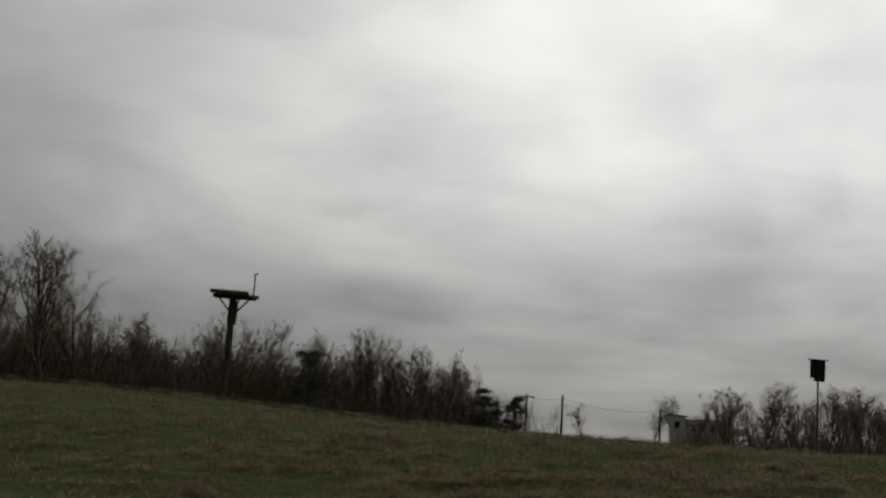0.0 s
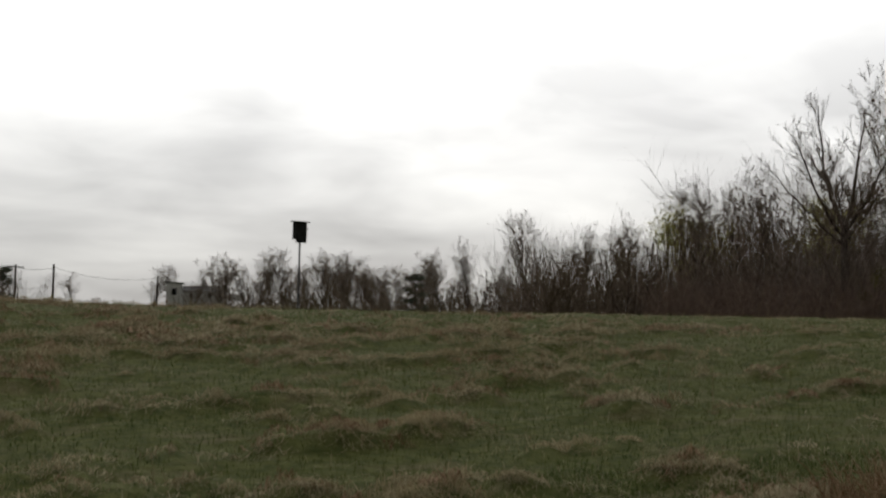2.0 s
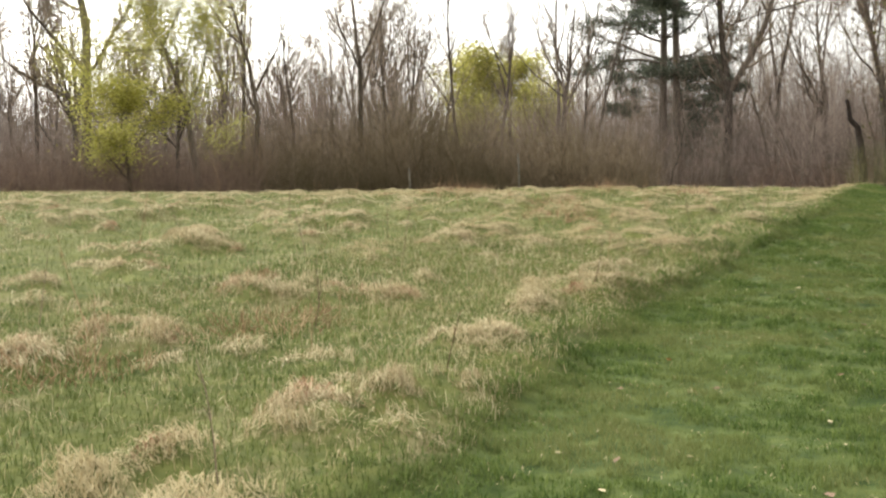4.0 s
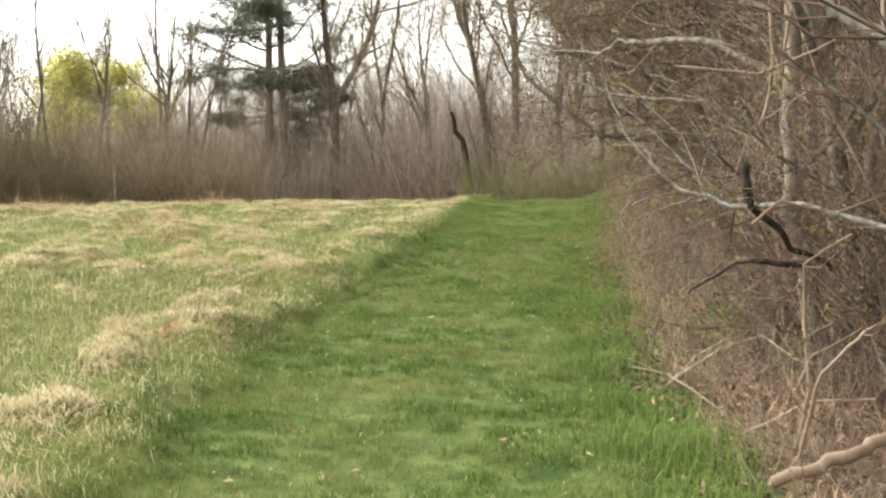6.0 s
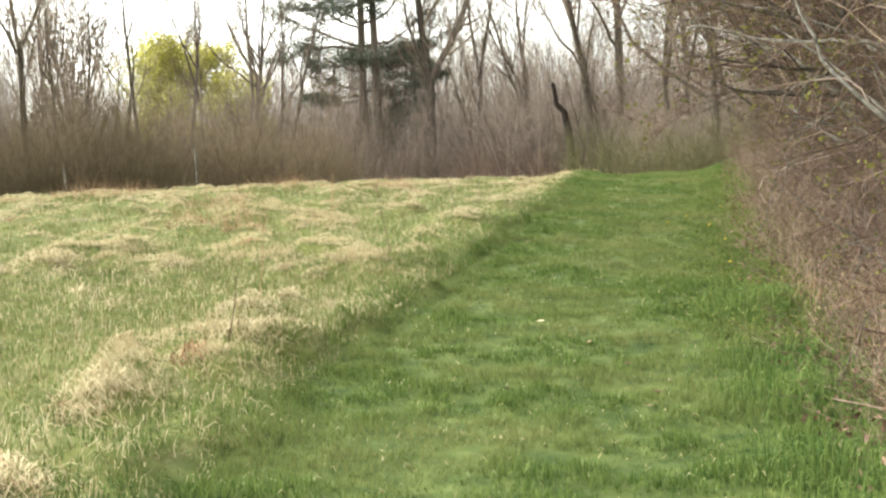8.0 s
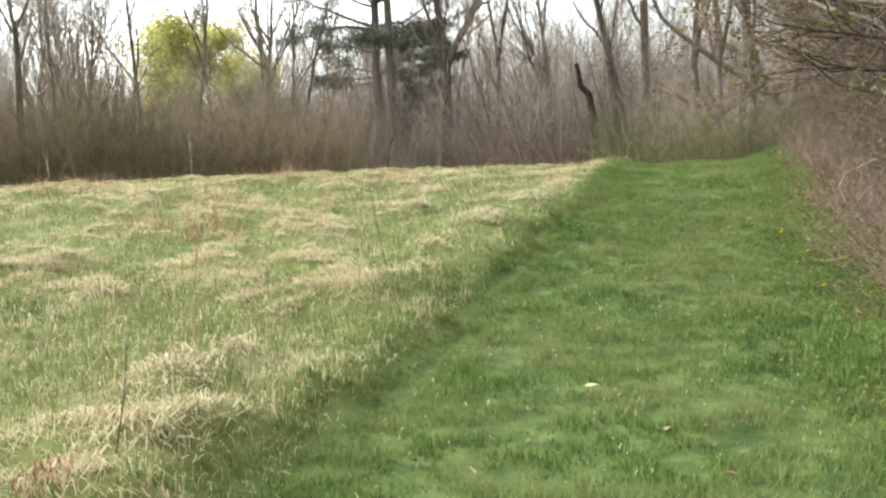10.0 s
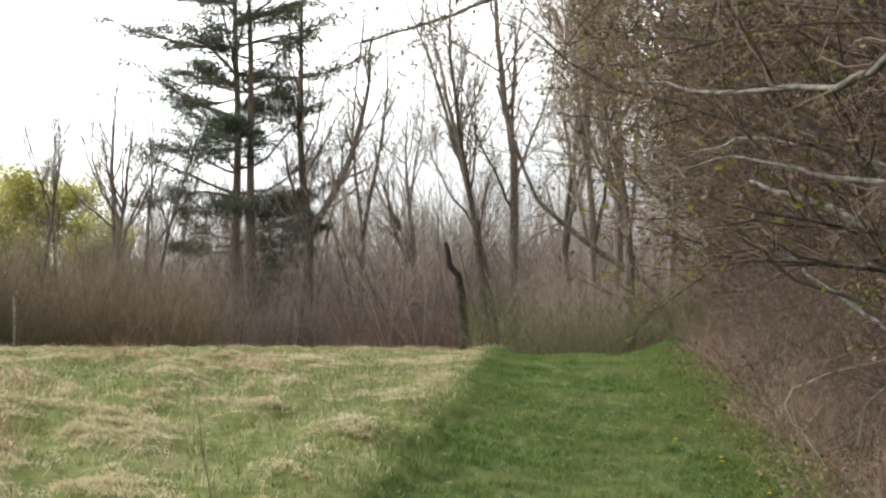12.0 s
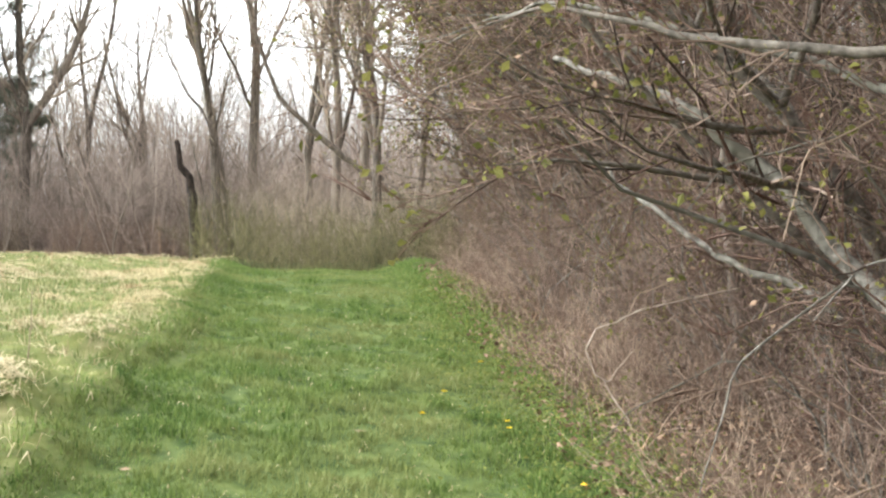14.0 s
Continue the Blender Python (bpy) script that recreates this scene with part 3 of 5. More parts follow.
def build_forked_trees():
    east, north = (0.1, 0.99), (-0.6, 0.8)
    forked_tree(71, 17.7, 0.3, 6.0, 0.0, [(5.6, -0.28, 9.6, -0.9, 0.2), (5.3, 0.27, 5.2, 0.3, 0.11), (5.8, 0.09, 13, 0.4, 0.21), (4.6, -0.1, 6, 0.5, 0.06)], east, "dark forked leafless tree beside the pine", 501)
    forked_tree(75.5, 16.1, 0.16, 6.0, -0.02, [(5.8, -0.08, 11, -0.5, 0.11), (5.5, 0.02, 12.5, 0.6, 0.10), (4.0, 0.3, 6, 0.2, 0.05)], east, "slender crooked leafless tree with twin stems", 502)
    forked_tree(64.4, 8.6, 0.22, 5.9, 0.11, [(5.7, 0.25, 9.5, 0.2, 0.14), (5.5, 0.0, 11.5, 0.4, 0.12), (3.6, -0.12, 4.5, 0.1, 0.06), (5.0, 0.5, 5, 0.3, 0.06)], east, "tall grey leafless tree leaning over the field edge", 503)
    forked_tree(66.5, 7.6, 0.24, 9.0, 0.02, [(8.6, 0.05, 11, 0.2, 0.17), (7.0, -0.3, 7, -0.3, 0.08), (6.0, 0.35, 6, 0.3, 0.07), (8.0, -0.15, 9, 0.3, 0.1)], east, "tall straight grey leafless tree at the path's end", 504)
    forked_tree(72.5, 31.8, 0.11, 7.5, -0.12, [(7.3, -0.2, 4.5, -0.1, 0.07), (7.0, 0.42, 4, 0.1, 0.05), (7.2, -0.5, 3.5, 0.1, 0.05)], east, "thin dark leaning tree at the wood edge", 505)
    forked_tree(47.2, 49.6, 0.24, 5.0, -0.05, [(4.6, 0.02, 7.4, 0.2, 0.13), (4.5, 0.28, 7.0, 0.2, 0.11), (4.4, -0.3, 7.0, -0.2, 0.11), (4.2, 0.6, 5.5, 0.3, 0.09), (4.4, -0.62, 5.5, -0.3, 0.1), (3.6, -0.7, 4.2, -0.5, 0.07), (3.4, 0.9, 3.5, 0.3, 0.06)], north, "spreading leafless tree with an open crown", 506)
    forked_tree(44.0, 52.8, 0.23, 5.2, 0.02, [(5.0, 0.15, 6.5, 0.2, 0.13), (4.8, -0.2, 6.3, -0.2, 0.12), (4.6, 0.42, 5.5, 0.2, 0.1), (4.7, -0.5, 5.4, -0.2, 0.1), (4.2, 0.7, 4.2, 0.2, 0.07), (4.4, -0.8, 4.0, -0.2, 0.07)], north, "spreading leafless tree with an open crown", 507)
    forked_tree(47.5, 40.8, 0.26, 8.0, 0.0, [(7.6, 0.03, 7.5, 0.1, 0.18), (4.2, 1.5, 2.6, 0.5, 0.11), (5.6, 0.7, 5.0, 0.3, 0.10), (5.4, -0.5, 7.0, -0.3, 0.10)], north, "large dark leafless tree with a low sweeping limb", 508)
    forked_tree(54.9, 30.9, 0.15, 6.6, 0.02, [(6.4, 0.08, 8, 0.2, 0.09), (6.0, 0.4, 5, 0.3, 0.06), (6.2, -0.3, 6, -0.3, 0.07), (4.8, -0.2, 5, -0.2, 0.04)], north, "large leafless tree forking high above the brush", 510)


build_forked_trees()


# ---- fine woods and brush, not countable ----
def brush(name, rng, x, y, h, spread, label, mat, shoots=10, thick=0.012, fan=0.25, lift=0.0):
    """Upright thin stems with side shoots at the places x, y with heights h."""
    n = len(x)
    start = np.stack([x, y, land(x, y) - 0.05 + lift], -1)
    way = np.stack([rng.normal(0, fan, n), rng.normal(0, fan, n), np.ones(n)], -1)
    P, R = grow(rng, start, way, h, thick * (0.6 + h / 4), 4, 0.2, 0.05, 0.3)
    s, d, ln, rr = sprout(rng, P, R, int(shoots * 1.35), 0.1, 1.0, (0.4, 1.3), spread * 0.85, 0.5)
    P2, R2 = grow(rng, s, d, ln, np.maximum(rr, thick * 0.45), 2, 0.1, 0.1, 0.4)
    return tagged(new(name, mesh_from(name, *tubes([(P, R, 3), (P2, R2, 3)]), mat)), label, "brush", kind="stuff")


def arc(rng, n, a0, a1, r0, r1, cx=8, cy=3):
    """Random places in a ring sector about the field's middle; angles in degrees anticlockwise from east."""
    a, r = np.radians(rng.uniform(a0, a1, n)), rng.uniform(r0, r1, n)
    return cx + r * np.cos(a), cy + r * np.sin(a)


def build_brush():
    rng = np.random.default_rng(21)
    x, y = arc(rng, 5200, 1, 58, 58, 82)
    brush("woodland_undergrowth", rng, x, y, rng.uniform(2, 8.5, len(x)) * (0.5 + 0.8 * vnoise(x * 0.15, y * 0.15)), 0.42, "grey-brown tangle of bare saplings in the wood", M_FARWOOD, 16, 0.007)
    x, y = arc(rng, 4200, -3, 60, 82, 125)
    brush("distant_woodland", rng, x, y, rng.uniform(6, 13.5, len(x)) * (0.6 + 0.6 * vnoise(x * 0.1, y * 0.1)), 0.36, "hazy bare woodland behind the field edge", M_FARWOOD, 15, 0.013)
    x, y = arc(rng, 3400, 13, 44, 56, 70)
    brush("field_edge_brush", rng, x, y, rng.uniform(0.5, 3.6, len(x)) * (0.3 + 1.1 * vnoise(x * 0.25, y * 0.25)), 0.5, "dense brown thicket along the field edge", M_BRUSH, 10, 0.009)
    x, y = arc(rng, 3000, 36, 64, 47, 56)
    brush("russet_brush", rng, x, y, rng.uniform(0.6, 2.5, len(x)), 0.5, "low reddish-brown briars at the field edge", M_RUSSET, 10, 0.009)
    x, y = arc(rng, 450, 5.5, 12, 55, 62)
    brush("russet_brush", rng, x, y, rng.uniform(0.8, 2.2, len(x)), 0.5, "low reddish-brown briars at the field edge", M_RUSSET, 10, 0.008)
    x, y = arc(rng, 1000, -6, 4.5, 36, 50)
    brush("path_end_brush", rng, x, y, rng.uniform(0.8, 3.0, len(x)), 0.5, "brown thicket closing the end of the path", M_BRUSH, 10, 0.008)
    x, y = rng.uniform(37, 45, 700), rng.uniform(1.0, 6.6, 700)
    brush("budding_brush", rng, x, y, rng.uniform(0.4, 1.7, len(x)), 0.5, "low olive-green budding brush closing the end of the path", M_BUDBRUSH, 12, 0.006, 0.4)
    n = 6200
    t = rng.uniform(0, 1, n)
    x, y = -34 + 38 * t + rng.normal(0, 3, n), 80 + 46 * t ** 0.8 + rng.uniform(0, 22, n)
    brush("hill_wood_undergrowth", rng, x, y, rng.uniform(2.2, 7.0, n) * (1.12 - 0.3 * t), 0.5, "dark bare undergrowth of the hill wood", M_BRUSH, 16, 0.024)
    n = 1700
    x, y = rng.uniform(28, 66, n), rng.uniform(100, 165, n)
    brush("road_side_brush", rng, x, y, rng.uniform(1.4, 4.8, n), 0.45, "bare scrub along the far road", M_BRUSH, 14, 0.026)
    x, y = arc(rng, 1100, -7, 10, 56, 85)
    brush("woodland_undergrowth", rng, x, y, rng.uniform(3, 10, len(x)), 0.42, "grey-brown tangle of bare saplings behind the path's end", M_FARWOOD, 13, 0.012)
    x, y = arc(rng, 2200, 17, 37, 49, 57)
    brush("olive_thicket", rng, x, y, rng.uniform(1.6, 5.2, len(x)) * (0.6 + 0.6 * vnoise(x * 0.3, y * 0.3)), 0.5, "dense olive-brown thicket along the field edge", M_THICKET, 12, 0.008, 0.4)
    n = 1500
    x, y = rng.uniform(14, 60, n), -0.6 - 9 * rng.random(n)
    brush("hedge_saplings", rng, x, y, rng.uniform(3.5, 9.5, n), 0.4, "brown bare saplings crowding behind the hedge", M_HEDGETWIG, 14, 0.008)
    x, y = arc(rng, 1900, 52, 69, 60, 108)
    brush("road_side_brush", rng, x, y, rng.uniform(2, 8.0, len(x)) * (0.55 + 0.6 * vnoise(x * 0.12, y * 0.12)), 0.45, "bare scrub at the far field corner", M_BRUSH, 14, 0.018)


build_brush()


# ---- the hedge along the path ----
def hedge_bush_meshes(seed, h=3.4, stems=34, main=10):
    rng = np.random.default_rng(seed)
    a = rng.uniform(0, 2 * np.pi, stems)
    rad = rng.uniform(0, 0.75, stems)
    s = np.stack([rad * np.cos(a), rad * np.sin(a), np.zeros(stems)], -1)
    tilt = rng.uniform(0.0, 0.45, stems)
    d = np.stack([np.cos(a) * tilt, np.sin(a) * tilt, np.ones(stems)], -1)
    P0, R0 = grow(rng, s, d, h * rng.uniform(0.45, 1.05, stems), np.concatenate([rng.uniform(0.012, 0.026, main), rng.uniform(0.004, 0.009, stems - main)]), 8, 0.2, 0.1, 0.25)
    s, d, ln, rr = sprout(rng, P0, R0, 12, 0.08, 1.0, (0.35, 1.1), 0.34, 0.5)
    P1, R1 = grow(rng, s, d, ln, np.maximum(rr, 0.003), 4, 0.32, 0.0, 0.4)
    s, d, ln, rr = sprout(rng, P1, R1, 8, 0.1, 1.0, (0.4, 1.2), 0.5, 0.6)
    P2, R2 = grow(rng, s, d, ln, np.maximum(rr, 0.002), 2, 0.28, -0.02, 0.5)
    pts = np.concatenate([P2[rng.random(len(P2)) < 0.3, -1], P1[rng.random(len(P1)) < 0.6, -1]])
    pts = pts[pts[:, 2] > h * 0.3]
    dead = P2[rng.random(len(P2)) < 0.2, 1]
    out = [("stem", mesh_from("stem", *tubes([(P0[i:i + 1], R0[i:i + 1], 5)]), M_PALEBARK)) for i in range(main)]
    return out + [("twigwork", mesh_from("twigwork", *tubes([(P0[main:], R0[main:], 3), (P1, R1, 3), (P2, R2, 3)]), M_HEDGETWIG)),
                  ("foliage", mesh_from("foliage", *leaves(rng, pts, 0.026), M_BUD, False)), ("dead_foliage", mesh_from("dead_foliage", *leaves(rng, dead, 0.034), M_DEADLEAF, False))]


HEDGE = [hedge_bush_meshes(60 + i) for i in range(5)]


def build_hedge():
    rng = random.Random(5)
    i = 0
    x = 13.4
    while x < 46:
        for off in ((1.3, 2.2, 3.4, 5.2) if i % 3 else (1.3, 2.2, 3.4)):
            px = x + rng.uniform(-0.4, 0.4)
            py = float(path_right(np.array(px))) - off - rng.uniform(0, 0.4)
            s = {1.3: 0.52, 2.2: 0.9, 3.4: 1.25, 5.2: 1.6}[off] * rng.uniform(0.85, 1.15)
            m = Matrix.Translation((px, py, foot(px, py))) @ pose(0, 0, 0, rng.uniform(-6, 0), 0, 0) @ pose(0, 0, 0, 0, 0, rng.uniform(0, 360)) @ Matrix.Diagonal((s, s, s, 1))
            make_tree(HEDGE[i % 5], m, "tangled leafless hedge shrub with opening yellow-green buds", "hedge_shrub", "shrub", "hedge shrubs along the path")
            i += 1
        x += 1.15 if x < 30 else 1.7


build_hedge()


def build_hedge_trees():
    rng = random.Random(15)
    for v in range(3):
        parts, P3, P4 = bare_tree_meshes(120 + v, 10.0, 0.10, 15, 0.2, (0.5, 1.2), (6, 6, 4), bark=M_BOUGH, lean=0.12, reach=0.6, up=0.05, wander=0.16, shoots=M_HEDGETWIG)
        nr = np.random.default_rng(v)
        pts = P4[nr.random(len(P4)) < 0.45, 1]
        parts = parts + [("foliage", mesh_from("foliage", *leaves(nr, pts, 0.075), M_BUD, False))]
        for k in range(9):
            x = 14.5 + (k * 3 + v) * 1.15 + rng.uniform(-0.5, 0.5)
            y = float(path_right(np.array(x))) - rng.uniform(1.9, 3.4)
            s = rng.uniform(0.62, 0.95)
            m = Matrix.Translation((x, y, foot(x, y))) @ pose(0, 0, 0, -rng.uniform(6, 18), 0, 0) @ pose(0, 0, 0, 0, 0, rng.uniform(0, 360)) @ Matrix.Diagonal((s, s, s, 1))
            make_tree(parts, m, "small twiggy tree in the hedge with opening leaves", "hedge_tree", "tree", "small trees in the hedge")


build_hedge_trees()


def limb_thing(name, points, r0, r1, mat, label, category="branch", twigs=0, seed=1, tl=0.5, brown=0.0):
    """A single bough through the given places, with fine side twigs."""
    rng = np.random.default_rng(seed)
    pts = np.array(points, float)
    t = np.linspace(0, len(pts) - 1, 4 * len(pts))
    i = np.minimum(t.astype(int), len(pts) - 2)
    f = (t - i)[:, None]
    f = f * f * (3 - 2 * f) * 0.4 + f * 0.6
    wig = np.cumsum(rng.normal(0, 1, (len(t), 3)), 0)
    wig -= np.linspace(0, 1, len(t))[:, None] * wig[-1]
    P = (pts[i] * (1 - f) + pts[i + 1] * f + wig * min(0.022, r0 * 0.5))[None]
    R = (np.linspace(r0, r1, len(t)) * rng.uniform(0.94, 1.07, len(t)))[None]
    R[0, 0] *= 0.15
    ob = new(name, mesh_from(name, *tubes([(P, R, 8)]), mat))
    tagged(ob, label, category)
    if twigs:
        s, d, ln, rr = sprout(rng, P, R, twigs, 0.1, 1.0, (0.5, 1.2), 0.2, 0.4)
        P1, R1 = grow(rng, s, d, rng.uniform(0.4, 1.2, len(ln)) * tl * 2, np.maximum(rr * 0.6, 0.004), 6, 0.28, 0.06, 0.35)
        s, d, ln, rr = sprout(rng, P1, R1, 6, 0.15, 1.0, (0.4, 1.1), 0.5, 0.6)
        P2, R2 = grow(rng, s, d, ln, np.maximum(rr, 0.0025), 4, 0.25, 0.03, 0.4)
        c = part("twigwork", mesh_from("twigwork", *tubes([(P1, R1, 5), (P2, R2, 3)]), M_HEDGETWIG), ob)
        c["kind"] = "stuff"
        pts = np.concatenate([P2[:, -1], P2[:, 2], P1[:, -1]])
        c = part("foliage", mesh_from("foliage", *leaves(rng, pts[rng.random(len(pts)) < 0.8], 0.034), M_BUD, False), ob)
        c["kind"] = "stuff"
        if brown:
            c = part("dead_foliage", mesh_from("dead_foliage", *leaves(rng, pts[rng.random(len(pts)) < brown], 0.04), M_DEADLEAF, False), ob)
            c["kind"] = "stuff"
    return ob


def build_boughs():
    g = "pale lichened bough leaning out over the path"
    limb_thing("leaning_trunk", [(20.6, 0.2, 0.4), (21.36, 0.9, 1.2), (21.9, 1.12, 1.5), (22.4, 1.53, 2.1), (22.7, 1.84, 2.43), (23.08, 2.15, 2.74), (23.6, 2.6, 3.0)], 0.075, 0.015, M_PALEBARK, "grey mottled trunk leaning out of the hedge", "trunk", 16, 1, 0.6)
    limb_thing("leaning_trunk", [(21.8, 0.5, 0.55), (22.35, 0.88, 1.21), (22.78, 1.14, 1.56), (23.34, 1.56, 1.78), (23.74, 1.9, 2.03), (24.2, 2.2, 2.4)], 0.04, 0.01, M_PALEBARK, "thin grey trunk leaning out of the hedge", "trunk", 12, 2, 0.35)
    limb_thing("hedge_bough", [(20.4, 0.4, 2.3), (21.42, 1.24, 2.59), (22.0, 1.35, 2.76), (22.62, 1.61, 2.93), (23.24, 1.95, 3.12), (24.0, 2.65, 3.42), (24.42, 2.87, 3.35), (24.9, 3.5, 3.2)], 0.03, 0.006, M_PALEBARK, g, "branch", 20, 3)
    limb_thing("hedge_stem_tree", [(24.5, 1.0, 0.6), (24.58, 1.17, 2.4), (24.6, 1.2, 3.3), (24.7, 1.3, 5.5)], 0.075, 0.03, M_BARK, "upright grey trunk standing in the hedge", "trunk", 22, 4, 0.5)
    limb_thing("hedge_bough", [(17.4, 0.3, 2.2), (18.2, 1.4, 3.0), (19.0, 2.1, 3.15), (19.53, 2.34, 3.2), (20.09, 2.59, 3.12), (21.17, 3.2, 3.3), (21.7, 3.7, 3.5)], 0.042, 0.008, M_BOUGH, g, "branch", 34, 5, 0.6, 0.3)
    limb_thing("hedge_bough", [(18.9, 0.2, 3.2), (19.6, 1.5, 3.9), (20.64, 2.9, 4.02), (21.18, 3.88, 4.09), (21.64, 4.5, 4.1), (22.05, 5.1, 3.99), (22.42, 5.7, 4.01)], 0.04, 0.008, M_BOUGH, g, "branch", 40, 6, 0.6, 0.4)
    limb_thing("hedge_bough", [(19.2, 0.5, 1.9), (19.8, 1.4, 2.5), (20.51, 2.15, 2.65), (21.11, 2.6, 2.8), (21.66, 3.0, 2.92), (22.18, 3.4, 2.83)], 0.03, 0.006, M_BOUGH, g, "branch", 20, 7, 0.5, 0.3)
    limb_thing("hedge_bough", [(12.2, 0.3, 1.1), (12.86, 1.14, 1.41), (13.21, 1.62, 1.38), (13.43, 1.94, 1.52), (13.64, 2.24, 1.87), (13.84, 2.37, 2.3)], 0.022, 0.005, M_PALEBARK, "thin arching grey stem reaching out of the hedge", "branch", 10, 8)
    limb_thing("hedge_bough", [(10.1, -0.2, 1.5), (10.51, 0.6, 1.85), (10.74, 1.0, 2.08), (10.96, 1.25, 2.25), (11.3, 1.6, 2.6), (11.8, 2.0, 2.8)], 0.05, 0.012, M_PALEBARK, g, "branch", 18, 9, 0.8)
    limb_thing("broken_limb", [(13.1, 1.45, 1.66), (13.1, 1.43, 1.48), (13.1, 1.42, 1.35), (13.08, 1.32, 1.22), (13.17, 1.18, 1.05), (13.5, 0.9, 0.97), (14.3, 0.85, 0.9)], 0.032, 0.011, M_CHARRED, "short dark broken limb sticking up from the hedge")
    limb_thing("hedge_bough", [(14.4, 0.9, 0.95), (13.17, 1.18, 1.03), (13.1, 1.45, 1.06), (13.02, 1.64, 1.0), (12.93, 1.84, 0.88)], 0.026, 0.007, M_DARKBARK, "dark crooked bough hanging out of the hedge", "branch")
    limb_thing("hedge_stem_tree", [(14.4, 0.65, -0.1), (14.5, 0.77, 0.4), (14.54, 0.88, 0.93), (14.55, 0.99, 1.43), (14.56, 1.06, 2.2), (14.7, 1.0, 4.0)], 0.09, 0.05, M_BARK, "grey trunk standing deep in the hedge", "trunk", 26, 11, 0.5)
    rng = random.Random(61)
    for k in range(18):
        x0 = 20.5 + 0.95 * k + rng.uniform(-0.3, 0.3)
        z0 = foot(x0, 1.0)
        reach, rise, low = rng.uniform(1.7, 3.6), rng.uniform(-0.3, 0.9), rng.uniform(1.7, 3.5)
        limb_thing("hedge_bough", [(x0, 0.9, z0 + low), (x0 + 0.3, 1.6, z0 + low + 0.6), (x0 + 0.5, 2.2, z0 + low + 0.9 + rise * 0.5), (x0 + 0.8, 1.4 + reach, z0 + low + 1.0 + rise)], rng.uniform(0.022, 0.036), 0.006, M_BOUGH if k % 3 else M_PALEBARK, "twiggy bough with brown bud leaves arching over the path", "branch", 40, 40 + k, 0.7, 0.6)
    for k in range(44):
        x0 = 12.5 + 16 * rng.random() ** 1.3
        edge = float(path_right(np.array(x0)))
        z0 = foot(x0, edge - 1.5)
        h, out, along = rng.uniform(0.6, 2.4), rng.uniform(0.4, 1.1), rng.uniform(-0.7, 0.7)
        drop = rng.uniform(0.1, 0.8)
        limb_thing("briar", [(x0, edge - 1.6, z0 + h * 0.1), (x0 + along * 0.3, edge - 1.4, z0 + h * 0.6), (x0 + along * 0.7, edge - 1.4 + out * 0.5, z0 + h), (x0 + along, edge - 1.4 + out, z0 + h - drop * 0.5), (x0 + along * 1.2, edge - 1.35 + out * 1.1, z0 + max(0.15, h - drop * 1.3))], rng.uniform(0.005, 0.011), 0.003, M_BRAMBLE if k % 2 else M_PALEBARK, "pale arching briar in the hedge front", "briar", 4, 200 + k, 0.22)
    for i, p in enumerate(([(12.59, 1.37, 2.6), (12.58, 1.36, 2.19), (12.59, 1.43, 1.9)], [(12.07, 1.32, 0.08), (12.06, 1.24, 0.47), (12.07, 1.26, 0.86), (12.07, 1.26, 1.09), (12.2, 1.0, 1.25)],
                           [(11.58, 1.39, 0.08), (11.56, 1.24, 0.61), (11.52, 1.05, 0.82), (11.6, 0.6, 1.0)], [(12.6, 1.5, 1.3), (12.7, 1.3, 1.45), (12.8, 1.0, 1.35), (12.9, 0.6, 1.5)], [(13.3, 1.9, 2.3), (13.2, 1.4, 2.2), (13.0, 0.9, 2.4)])):
        limb_thing("bleached_stick", p, 0.011, 0.006, M_BRAMBLE, "thin bleached dead stem hanging in the hedge", "stick", 3, 20 + i, 0.3)
    limb_thing("fallen_log", [(11.05, 1.55, 0.14), (11.17, 1.33, 0.18), (11.32, 1.07, 0.25), (11.48, 0.87, 0.3), (11.7, 0.5, 0.3)], 0.03, 0.035, M_BRAMBLE, "pale broken branch lying under the hedge", "log")
    limb_thing("looped_vine", [(23.711, 1.305, 1.553), (23.535, 2.019, 1.389), (23.465, 2.183, 1.307), (23.488, 2.311, 1.26), (23.5, 2.37, 1.12), (23.488, 2.311, 0.98), (23.477, 2.218, 0.933), (23.465, 2.159, 1.026), (23.442, 2.066, 1.143)], 0.006, 0.005, M_DRIFT, "bleached vine curled into an open loop", "vine")
    limb_thing("looped_vine", [(23.477, 2.241, 0.945), (23.465, 2.183, 0.851), (23.418, 2.089, 0.711), (23.418, 2.007, 0.5)], 0.0065, 0.005, M_DRIFT, "short bleached vine end beside the loop", "vine")
    limb_thing("fallen_branch", [(23.8, 2.17, 0.68), (23.77, 2.01, 0.72), (23.71, 1.76, 0.82), (23.7, 1.5, 0.9)], 0.013, 0.01, M_BRAMBLE, "bare grey branch lying at the hedge foot")
    g = "bleached dead branch fallen at the hedge foot"
    limb_thing("dead_branch", [(13.95, 2.2, 0.30), (13.8, 1.95, 0.27), (13.3, 1.8, 0.24), (12.75, 1.62, 0.16)], 0.005, 0.003, M_BRAMBLE, g, "branch")
    limb_thing("dead_branch", [(13.75, 1.98, 0.2), (14.1, 1.75, 0.36), (14.6, 1.5, 0.42), (15.0, 1.3, 0.36)], 0.009, 0.005, M_DRIFT, g, "branch", 3, 301, 0.25)
    limb_thing("dead_branch", [(13.72, 1.95, 0.22), (13.9, 1.6, 0.42), (14.0, 1.3, 0.5), (13.6, 1.05, 0.34)], 0.007, 0.004, M_DRIFT, g, "branch", 3, 302, 0.2)
